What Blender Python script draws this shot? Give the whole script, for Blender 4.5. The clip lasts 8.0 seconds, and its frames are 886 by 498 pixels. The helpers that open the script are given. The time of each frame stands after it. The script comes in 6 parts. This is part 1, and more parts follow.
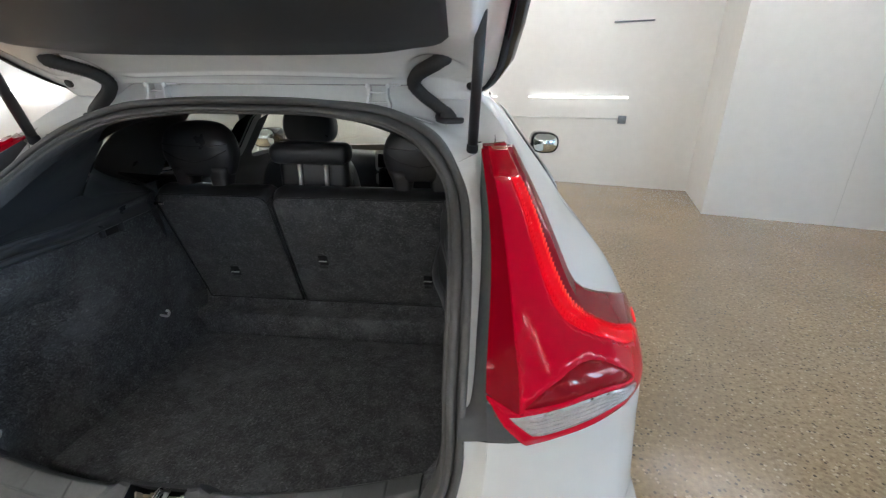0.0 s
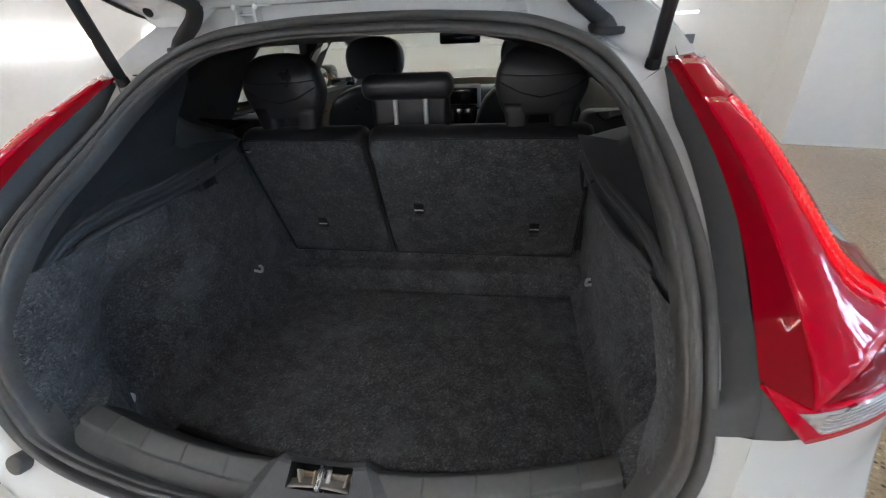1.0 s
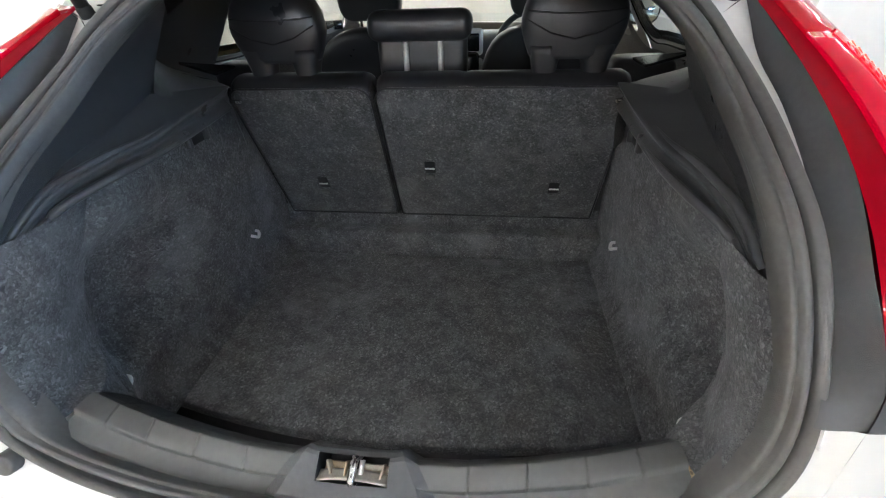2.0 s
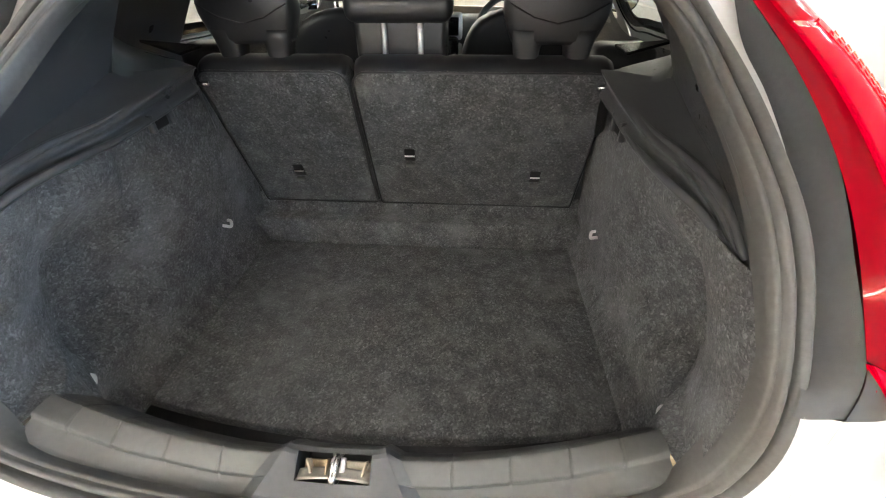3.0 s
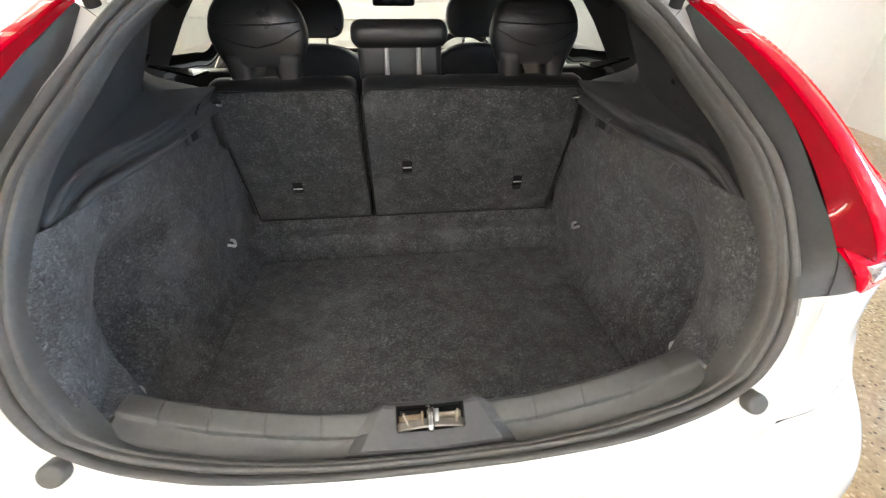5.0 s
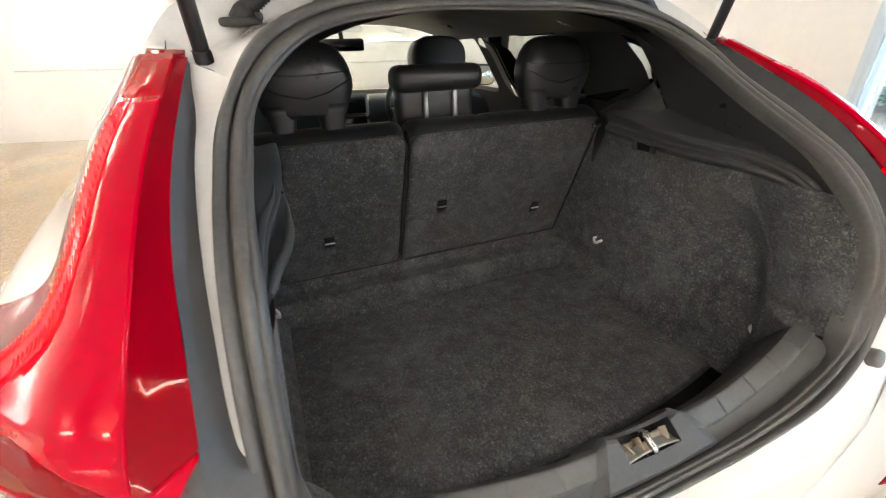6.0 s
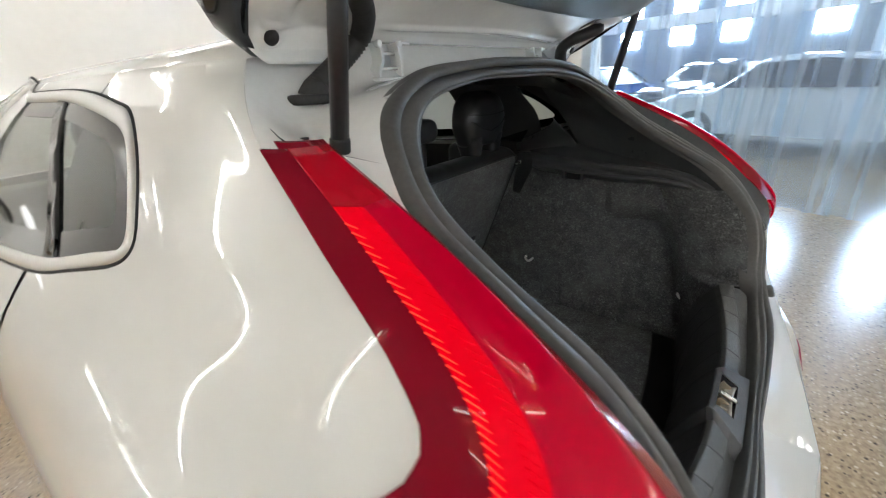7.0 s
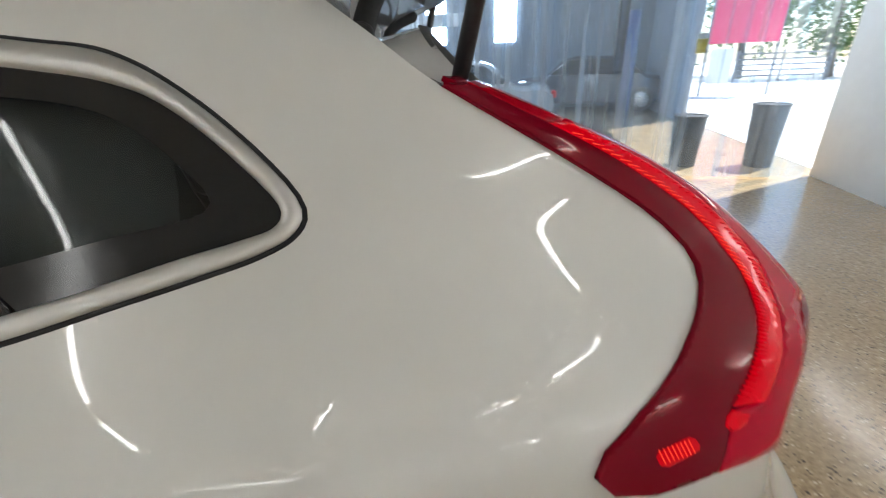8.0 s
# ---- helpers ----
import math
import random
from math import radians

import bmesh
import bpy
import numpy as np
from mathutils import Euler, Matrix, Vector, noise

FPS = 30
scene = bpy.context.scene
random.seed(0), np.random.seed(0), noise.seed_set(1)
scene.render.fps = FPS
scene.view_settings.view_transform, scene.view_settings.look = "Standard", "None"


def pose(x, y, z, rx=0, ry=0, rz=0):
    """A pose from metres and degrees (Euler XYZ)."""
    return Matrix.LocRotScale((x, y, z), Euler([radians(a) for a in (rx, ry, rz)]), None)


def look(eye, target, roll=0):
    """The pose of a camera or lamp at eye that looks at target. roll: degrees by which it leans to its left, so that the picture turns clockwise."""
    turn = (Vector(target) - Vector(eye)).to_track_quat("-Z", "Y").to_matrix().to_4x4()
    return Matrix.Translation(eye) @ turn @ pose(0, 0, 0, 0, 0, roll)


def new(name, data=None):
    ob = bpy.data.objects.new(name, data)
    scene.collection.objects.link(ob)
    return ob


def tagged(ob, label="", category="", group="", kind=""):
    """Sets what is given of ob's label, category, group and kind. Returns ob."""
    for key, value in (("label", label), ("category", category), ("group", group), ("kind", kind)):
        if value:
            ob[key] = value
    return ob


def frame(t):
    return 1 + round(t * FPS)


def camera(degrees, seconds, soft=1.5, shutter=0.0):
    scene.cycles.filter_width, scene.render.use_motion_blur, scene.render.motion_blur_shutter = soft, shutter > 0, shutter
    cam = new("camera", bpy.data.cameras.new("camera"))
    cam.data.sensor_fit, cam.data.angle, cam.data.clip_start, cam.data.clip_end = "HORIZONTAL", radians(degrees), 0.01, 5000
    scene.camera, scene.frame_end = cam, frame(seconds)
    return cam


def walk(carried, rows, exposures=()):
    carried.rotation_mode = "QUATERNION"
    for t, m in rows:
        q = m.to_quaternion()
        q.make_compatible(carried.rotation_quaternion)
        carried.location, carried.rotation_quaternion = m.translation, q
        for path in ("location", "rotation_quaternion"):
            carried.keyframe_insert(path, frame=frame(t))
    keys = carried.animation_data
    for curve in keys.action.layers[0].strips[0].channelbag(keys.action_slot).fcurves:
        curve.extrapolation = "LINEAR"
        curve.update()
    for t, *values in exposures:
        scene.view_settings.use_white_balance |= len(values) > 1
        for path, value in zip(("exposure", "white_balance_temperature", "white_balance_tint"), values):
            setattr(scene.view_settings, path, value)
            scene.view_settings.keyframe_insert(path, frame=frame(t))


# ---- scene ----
import collections
from mathutils.bvhtree import BVHTree
from mathutils.geometry import delaunay_2d_cdt

cam = camera(94.3, 8.0, soft=1.1, shutter=0.2)
PATH = [
    (0, (0.527, -1.137, 1.383), (0.366, 0.731, 0.687), 0.5),
    (0.5, (0.41, -1.09, 1.36), (0.16, 0.715, 0.535), -1.5),
    (1, (0.275, -1.036, 1.348), (-0.025, 0.7, 0.402), -2.9),
    (1.5, (0.198, -0.992, 1.331), (-0.077, 0.687, 0.28), -2.9),
    (3, (0.173, -0.947, 1.313), (0.055, 0.669, 0.14), -0.5),
    (3.5, (0.183, -0.963, 1.314), (0.086, 0.66, 0.149), -0.0),
    (4, (0.212, -1.007, 1.309), (0.143, 0.638, 0.174), 0.2),
    (4.2, (0.207, -1.023, 1.309), (0.182, 0.632, 0.186), 0.6),
    (5.3, (-0.166, -1.09, 1.255), (0.165, 0.616, 0.265), -0.1),
    (5.5, (-0.256, -1.04, 1.245), (0.179, 0.652, 0.272), -0.1),
    (6, (-0.449, -0.958, 1.288), (0.233, 0.699, 0.4), -1.4),
    (6.3, (-0.583, -0.858, 1.321), (0.361, 0.686, 0.47), -1.9),
    (6.5, (-0.66, -0.84, 1.333), (0.405, 0.64, 0.511), -2.5),
    (7, (-0.832, -0.641, 1.348), (0.614, 0.508, 0.581), -3.1),
    (7.2, (-0.874, -0.51, 1.345), (0.735, 0.411, 0.597), -3.6),
    (7.4, (-0.941, -0.422, 1.331), (0.785, 0.284, 0.607), -4.1),
    (7.6, (-0.976, -0.307, 1.332), (0.839, 0.081, 0.586), -3.3),
    (7.8, (-1.01, -0.225, 1.316), (0.823, -0.111, 0.523), -2.7),
    (8, (-1.061, -0.168, 1.303), (0.761, -0.306, 0.491), -2.3),
]
EXPOSURES = [(0.0, 1.85, 6200, 9), (1.0, 1.9, 6100, 10), (1.5, 2.3, 5900, 10), (3.0, 3.35, 6900, 10), (4.2, 3.3, 6900, 10), (5.5, 2.92, 6800, 11), (6.0, 2.75, 7000, 11), (6.5, 2.35, 7200, 10), (7.0, 1.95, 6400, 8), (7.5, 1.65, 6150, 6), (8.0, 1.32, 6350, 8)]
walk(cam, [(t, look(eye, target, roll)) for t, eye, target, roll in PATH], EXPOSURES)

# ---- world and light ----
world = bpy.data.worlds.new("world")
scene.world = world
world.use_nodes = True
wn = world.node_tree.nodes
sky = wn.new("ShaderNodeTexSky")
sky.sky_type, sky.sun_disc = "NISHITA", False
sky.sun_elevation, sky.sun_rotation = radians(57), radians(159)
wn["Background"].inputs["Strength"].default_value = 0.15
world.node_tree.links.new(sky.outputs[0], wn["Background"].inputs["Color"])
sun_data = bpy.data.lights.new("sun", "SUN")
sun_data.energy, sun_data.angle, sun_data.color = 5.0, radians(0.5), (1.0, 0.95, 0.88)
sun = new("sun", sun_data)
sun.matrix_world = look((5.77, -15.0, 25.3), (0, 0, 0))

TUBE_STRENGTH = 9.5


# ---- materials ----
def mat(name, color, rough=0.5, metal=0.0, **more):
    m = bpy.data.materials.new(name)
    m.use_nodes = True
    b = m.node_tree.nodes["Principled BSDF"]
    b.inputs["Base Color"].default_value = (*color, 1)
    b.inputs["Roughness"].default_value = rough
    b.inputs["Metallic"].default_value = metal
    for key, value in more.items():
        b.inputs[key.replace("_", " ")].default_value = value
    return m


def node(m, kind, **sets):
    n = m.node_tree.nodes.new(kind)
    for key, value in sets.items():
        n.inputs[key.replace("_", " ")].default_value = value
    return n


def link(m, a, b):
    m.node_tree.links.new(a, b)


def bsdf(m):
    return m.node_tree.nodes["Principled BSDF"]


def coords(m):
    return node(m, "ShaderNodeTexCoord").outputs["Object"]


def ramp(m, fac, stops):
    r = node(m, "ShaderNodeValToRGB")
    e = r.color_ramp.elements
    e[0].position, e[0].color = stops[0][0], (*stops[0][1], 1)
    e[1].position, e[1].color = stops[-1][0], (*stops[-1][1], 1)
    for pos, col in stops[1:-1]:
        x = e.new(pos)
        x.color = (*col, 1)
    link(m, fac, r.inputs["Fac"])
    return r.outputs["Color"]


def noise_of(m, scale, detail=4.0, rough=0.55):
    n = node(m, "ShaderNodeTexNoise", Scale=scale, Detail=detail, Roughness=rough)
    link(m, coords(m), n.inputs["Vector"])
    return n.outputs["Fac"]


def bump(m, height, strength, distance=0.01, chain=None):
    b = node(m, "ShaderNodeBump", Strength=strength, Distance=distance)
    link(m, height, b.inputs["Height"])
    if chain:
        link(m, chain, b.inputs["Normal"])
    link(m, b.outputs["Normal"], bsdf(m).inputs["Normal"])
    return b.outputs["Normal"]


def mix(m, fac, a, b, mode="MIX"):
    x = node(m, "ShaderNodeMix")
    x.data_type, x.blend_type = "RGBA", mode
    for socket, value in ((x.inputs[0], fac), (x.inputs[6], a), (x.inputs[7], b)):
        if isinstance(value, (int, float)):
            socket.default_value = value
        elif isinstance(value, tuple):
            socket.default_value = (*value, 1)
        else:
            link(m, value, socket)
    return x.outputs[2]


def varied(name, color, rough, scale, amount, metal=0.0, grain=0.0, grain_scale=900.0, **more):
    """A surface whose colour and gloss wander at a coarse and a fine scale, with a fine relief."""
    m = mat(name, color, rough, metal, **more)
    low, high = tuple(c * (1 - amount) for c in color), tuple(min(1, c * (1 + amount)) for c in color)
    coarse, fine = noise_of(m, scale), noise_of(m, scale * 14, 3.0)
    both = mix(m, 0.4, coarse, fine)
    link(m, ramp(m, both, [(0.3, low), (0.7, high)]), bsdf(m).inputs["Base Color"])
    r = node(m, "ShaderNodeMapRange", From_Min=0.3, From_Max=0.7, To_Min=max(0.02, rough * 0.85), To_Max=min(1, rough * 1.15))
    link(m, coarse, r.inputs["Value"])
    link(m, r.outputs[0], bsdf(m).inputs["Roughness"])
    if grain:
        bump(m, noise_of(m, grain_scale, 2.0), grain, 0.002)
    return m


M_PAINT = mat("white_paint", (0.67, 0.665, 0.635), 0.3, Coat_Weight=1.0, Coat_Roughness=0.015)
_p = M_PAINT
link(_p, ramp(_p, noise_of(_p, 3.0, 5.0), [(0.3, (0.655, 0.65, 0.62)), (0.7, (0.69, 0.685, 0.66))]), bsdf(_p).inputs["Base Color"])
# body white made paler in colour, to replace light the jamb lacks
M_JAMB = varied("brightened_jamb_paint", (0.82, 0.82, 0.80), 0.22, 6.0, 0.05, Coat_Weight=1.0)
M_RUBBER = varied("seal_rubber", (0.098, 0.095, 0.090), 0.5, 9.0, 0.25, grain=0.15)
M_HOSE = varied("black_rubber", (0.028, 0.027, 0.026), 0.55, 12.0, 0.45, grain=0.2)
M_GRIME = varied("grimy_rubber", (0.10, 0.075, 0.055), 0.8, 60.0, 0.6, grain=0.4)
M_PLASTIC = varied("grey_plastic", (0.075, 0.076, 0.078), 0.5, 8.0, 0.2, grain=0.35, grain_scale=1600)
M_TRIM = varied("trim_plastic", (0.055, 0.056, 0.058), 0.32, 7.0, 0.2, grain=0.3, grain_scale=1800)
M_SILL = varied("sill_plastic", (0.088, 0.088, 0.084), 0.40, 7.0, 0.2, grain=0.3, grain_scale=1500)
M_LEDGE = varied("satin_grey_plastic", (0.070, 0.071, 0.073), 0.31, 7.0, 0.15, grain=0.2, grain_scale=1500)
# trim plastic with the light from the side window put into its colour
M_LIT_TRIM = varied("window_lit_plastic", (0.105, 0.112, 0.108), 0.30, 7.0, 0.15, grain=0.15, grain_scale=1500)
M_LEATHER = varied("black_leather", (0.027, 0.027, 0.029), 0.32, 10.0, 0.15, grain=0.03, grain_scale=900)
M_METAL = varied("bright_steel", (0.55, 0.54, 0.52), 0.28, 20.0, 0.15, metal=1.0)
M_ROD = varied("bright_chrome", (0.82, 0.82, 0.80), 0.38, 20.0, 0.05, metal=0.55)
M_HOOK = varied("zinc_white", (0.80, 0.80, 0.78), 0.35, 20.0, 0.05, metal=0.15)
M_SILVER = varied("silver_plastic", (0.45, 0.45, 0.44), 0.4, 12.0, 0.06, metal=0.3)
M_PLATE = varied("weathered_plate", (0.40, 0.35, 0.27), 0.5, 60.0, 0.35)
M_RUST = varied("rusty_latch", (0.42, 0.33, 0.22), 0.55, 60.0, 0.6, metal=0.3)
M_LIP = varied("worn_lip", (0.50, 0.48, 0.43), 0.42, 50.0, 0.3, metal=0.6)
M_CHROME = varied("satin_aluminium", (0.60, 0.59, 0.57), 0.46, 6.0, 0.02, metal=0.8)
M_BLACK = varied("gloss_black", (0.008, 0.008, 0.009), 0.12, 5.0, 0.2)
M_STRUT = varied("satin_black_tube", (0.020, 0.020, 0.021), 0.33, 14.0, 0.3, grain=0.1)
M_DARK = varied("matt_black", (0.01, 0.01, 0.011), 0.7, 8.0, 0.2)
M_WHITE_PLASTIC = mat("white_plastic", (0.8, 0.8, 0.78), 0.35)


def carpet(name, base, fleck):
    """Needle-felt carpet: a dark pile with paler fibres, in tufts of a few millimetres, and rubbed patches."""
    m = mat(name, base, 0.95)
    bsdf(m).inputs["Sheen Weight"].default_value = 0.12
    bsdf(m).inputs["Sheen Roughness"].default_value = 0.6
    wander = node(m, "ShaderNodeTexNoise", Scale=90.0, Detail=3.0)
    link(m, coords(m), wander.inputs["Vector"])
    bent = node(m, "ShaderNodeVectorMath")
    bent.operation = "MULTIPLY_ADD"
    bent.inputs[1].default_value = (0.012, 0.012, 0.012)
    link(m, wander.outputs["Color"], bent.inputs[0])
    link(m, coords(m), bent.inputs[2])
    tuft = node(m, "ShaderNodeTexVoronoi", Scale=230.0, Randomness=1.0)
    link(m, bent.outputs[0], tuft.inputs["Vector"])
    fibre = node(m, "ShaderNodeTexVoronoi", Scale=480.0, Randomness=1.0)
    link(m, bent.outputs[0], fibre.inputs["Vector"])
    shades = [(0.0, tuple(v * 0.25 for v in base)), (0.40, tuple(v * 0.7 for v in base)), (0.66, base), (0.84, fleck), (1.0, tuple(v * 1.7 for v in fleck))]
    c = mix(m, 0.42, ramp(m, tuft.outputs["Color"], shades), ramp(m, fibre.outputs["Color"], shades))
    patchy = ramp(m, noise_of(m, 26.0, 5.0), [(0.35, (0.72, 0.72, 0.72)), (0.65, (1.25, 1.25, 1.25))])
    c = mix(m, 1.0, c, patchy, "MULTIPLY")
    rubbed = ramp(m, noise_of(m, 5.5, 6.0, 0.62), [(0.52, (0, 0, 0)), (0.70, (0.38, 0.38, 0.38))])
    c = mix(m, rubbed, c, tuple(v * 1.35 for v in fleck))
    link(m, c, bsdf(m).inputs["Base Color"])
    n1 = bump(m, tuft.outputs["Distance"], 0.3, 0.003)
    bump(m, noise_of(m, 700.0, 2.0), 0.4, 0.003, n1)
    return m


M_CARPET = carpet("boot_carpet", (0.108, 0.110, 0.112), (0.200, 0.204, 0.208))
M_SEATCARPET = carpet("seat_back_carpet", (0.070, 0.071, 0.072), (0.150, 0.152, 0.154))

M_GLASS = mat("car_glass", (0.6, 0.65, 0.63), 0.0)
M_SIDE_GLASS = mat("tinted_side_glass", (0.6, 0.65, 0.63), 0.0)
for _g, tint in ((M_GLASS, (0.74, 0.79, 0.75, 1)), (M_SIDE_GLASS, (0.52, 0.56, 0.54, 1))):
    thru, gloss, edge_on, pane_mix = (node(_g, k) for k in ("ShaderNodeBsdfTransparent", "ShaderNodeBsdfGlossy", "ShaderNodeLayerWeight", "ShaderNodeMixShader"))
    thru.inputs["Color"].default_value = tint
    gloss.inputs["Roughness"].default_value = 0.01
    steep = node(_g, "ShaderNodeMath")
    steep.operation = "POWER"
    steep.inputs[1].default_value = 5.0
    link(_g, edge_on.outputs["Facing"], steep.inputs[0])
    sheen_range = node(_g, "ShaderNodeMapRange", To_Min=0.028, To_Max=1.0)
    link(_g, steep.outputs[0], sheen_range.inputs["Value"])
    link(_g, sheen_range.outputs[0], pane_mix.inputs[0])
    link(_g, thru.outputs[0], pane_mix.inputs[1])
    link(_g, gloss.outputs[0], pane_mix.inputs[2])
    link(_g, pane_mix.outputs[0], [n for n in _g.node_tree.nodes if n.type == "OUTPUT_MATERIAL"][0].inputs["Surface"])
M_TINT = mat("privacy_glass", (0.02, 0.022, 0.022), 0.03, Coat_Weight=1.0, Coat_Roughness=0.01)


def lens(name, color, glow, strength, wave=0.18):
    """Red plastic over a wavy reflector: clear gloss on top, a second, orange reflection below. strength: an added glow
    that brightens the red.
    """
    m = mat(name, color, 0.09, Coat_Weight=0.25, Coat_Roughness=0.01, Specular_IOR_Level=0.13)
    bsdf(m).inputs["Specular Tint"].default_value = (1.0, 0.16, 0.05, 1)
    bsdf(m).inputs["Emission Color"].default_value = (*glow, 1)
    bsdf(m).inputs["Emission Strength"].default_value = strength
    wavy = noise_of(m, 9.0, 1.0)
    bump(m, wavy, wave, 0.05)
    return m


# unlit lenses and the bumper reflector get a faint added glow too
M_LENS = lens("red_lens", (0.26, 0.0, 0.012), (1.0, 0.0, 0.03), 0.058)
M_LENSMID = lens("inner_red_lens", (0.17, 0.001, 0.007), (1.0, 0.0, 0.02), 0.018)
M_LENSDARK = lens("dark_red_lens", (0.145, 0.002, 0.010), (1.0, 0.0, 0.04), 0.012, 0.06)
M_MAROON = lens("maroon_lens", (0.18, 0.003, 0.008), (1.0, 0.0, 0.02), 0.012)
M_LENSCAP = lens("upper_red_lens", (0.25, 0.001, 0.008), (1.0, 0.0, 0.02), 0.034)
M_LED = lens("lit_light_guide", (0.30, 0.0, 0.008), (1.0, 0.0, 0.006), 0.15)
M_RIB = lens("lit_rib", (0.5, 0.04, 0.02), (1.0, 0.032, 0.022), 0.30)
bsdf(M_LED).inputs["Coat Weight"].default_value = 0.1
bsdf(M_LED).inputs["Specular Tint"].default_value = (1.0, 0.03, 0.02, 1)
bsdf(M_RIB).inputs["Coat Weight"].default_value = 0.1
M_CLEAR = varied("clear_lens", (0.42, 0.37, 0.36), 0.12, 60.0, 0.2, Coat_Weight=1.0)


# ---- building helpers ----
def finish(bm, name, material, smooth=True):
    me = bpy.data.meshes.new(name)
    bm.to_mesh(me)
    bm.free()
    me.materials.append(material)
    if smooth:
        me.shade_smooth()
    return me


def part(name, bm, material, parent, label="", smooth=True):
    ob = new(name, finish(bm, name, material, smooth))
    ob.parent = parent
    if label:
        tagged(ob, label)
    return ob


def thing(name, label, category, at=(0, 0, 0), group="", kind=""):
    ob = new(name)
    ob.location = at
    return tagged(ob, label, category, group, kind)


def herm(knots, values, q):
    """C1 cubic through the rows of values at the knots, at the places q."""
    k, v = np.asarray(knots, float), np.asarray(values, float)
    q = np.clip(np.atleast_1d(np.asarray(q, float)), k[0], k[-1])
    tail = (slice(None),) + (None,) * (v.ndim - 1)
    h = np.diff(k)
    d = np.diff(v, axis=0) / h[tail]
    w = (h[1:] / (h[:-1] + h[1:]))[tail]
    slope = np.concatenate([d[:1], w * d[:-1] + (1 - w) * d[1:], d[-1:]])
    i = np.clip(np.searchsorted(k, q, side="right") - 1, 0, len(h) - 1)
    s, hh = ((q - k[i]) / h[i])[tail], h[i][tail]
    return (2*s**3 - 3*s**2 + 1)*v[i] + (s**3 - 2*s**2 + s)*hh*slope[i] + (3*s**2 - 2*s**3)*v[i+1] + (s**3 - s**2)*hh*slope[i+1]


def curve(points, n):
    """n places, evenly by length, on a smooth curve through the points."""
    p = np.asarray(points, float)
    k = np.r_[0, np.cumsum(np.linalg.norm(np.diff(p, axis=0), axis=1))]
    dense = herm(k, p, np.linspace(0, k[-1], 40 * len(p)))
    s = np.r_[0, np.cumsum(np.linalg.norm(np.diff(dense, axis=0), axis=1))]
    at = np.linspace(0, s[-1], n)
    return np.stack([np.interp(at, s, dense[:, c]) for c in range(3)], 1)


def grid_mesh(rows, flip=False, close_u=False):
    """A bmesh from a grid of places, rows[i][j]."""
    bm = bmesh.new()
    vs = [[bm.verts.new(p) for p in row] for row in rows]
    n = len(vs[0])
    for a, b in zip(vs[:-1], vs[1:]):
        for j in range(n if close_u else n - 1):
            q = [a[j], a[(j + 1) % n], b[(j + 1) % n], b[j]]
            bm.faces.new(q[::-1] if flip else q)
    return bm


def loft(curves, n, m=6, flip=False):
    """A smooth sheet through several curves."""
    cs = np.array([curve(c, n) for c in curves])
    if len(cs) > 2:
        cs = herm(np.arange(len(cs)), cs, np.linspace(0, len(cs) - 1, (len(cs) - 1) * m + 1))
    else:
        cs = np.array([cs[0] + (cs[1] - cs[0]) * f for f in np.linspace(0, 1, m + 1)])
    return grid_mesh(cs, flip)


def sides(points, s):
    """The places, mirrored to the left for s = -1."""
    return [(s * x, y, z) for x, y, z in points]


def thicken(ob, depth, offset=-1.0):
    m = ob.modifiers.new("thickness", "SOLIDIFY")
    m.thickness, m.offset = depth, offset
    return ob


def tube(path, radius, n=10, steps=0, rings=0.0, caps=True):
    """A round bar or hose along a path; rings: the depth of its corrugation."""
    p = curve(path, steps) if steps else np.asarray(path, float)
    t = np.gradient(p, axis=0)
    t /= np.linalg.norm(t, axis=1, keepdims=True)
    up = np.array([0.0, 0.0, 1.0]) if abs(t[0][2]) < 0.9 else np.array([0.0, 1.0, 0.0])
    rows = []
    for i, (c, d) in enumerate(zip(p, t)):
        side = np.cross(up, d)
        side /= np.linalg.norm(side)
        up = np.cross(d, side)
        r = (radius[i] if hasattr(radius, "__len__") else radius) + (rings if i % 2 else 0.0)
        rows.append([c + r * (math.cos(a) * side + math.sin(a) * up) for a in np.linspace(0, 2 * math.pi, n, endpoint=False)])
    bm = grid_mesh(rows, close_u=True)
    if caps:
        bm.verts.ensure_lookup_table()
        bm.faces.new([bm.verts[j] for j in range(n)][::-1])
        bm.faces.new([bm.verts[len(bm.verts) - n + j] for j in range(n)])
    bmesh.ops.recalc_face_normals(bm, faces=bm.faces)
    return bm


def box(size, at=(0, 0, 0), bevel=0.0, segments=2, turn=None):
    bm = bmesh.new()
    bmesh.ops.create_cube(bm, size=1)
    bmesh.ops.scale(bm, vec=size, verts=bm.verts)
    if bevel:
        bmesh.ops.bevel(bm, geom=list(bm.edges), offset=bevel, segments=segments, profile=0.5, affect="EDGES")
    if turn is not None:
        bmesh.ops.transform(bm, matrix=turn, verts=bm.verts)
    bmesh.ops.translate(bm, vec=at, verts=bm.verts)
    return bm


def cylinder(radius, depth, n=24, at=(0, 0, 0), turn=None, bevel=0.0, top=None):
    bm = bmesh.new()
    bmesh.ops.create_cone(bm, segments=n, radius1=radius, radius2=radius if top is None else top, depth=depth, cap_ends=True)
    if bevel:
        rim = [e for e in bm.edges if any(len(f.verts) > 4 for f in e.link_faces)]
        bmesh.ops.bevel(bm, geom=rim, offset=bevel, segments=2, profile=0.5, affect="EDGES")
    if turn is not None:
        bmesh.ops.transform(bm, matrix=turn, verts=bm.verts)
    bmesh.ops.translate(bm, vec=at, verts=bm.verts)
    return bm


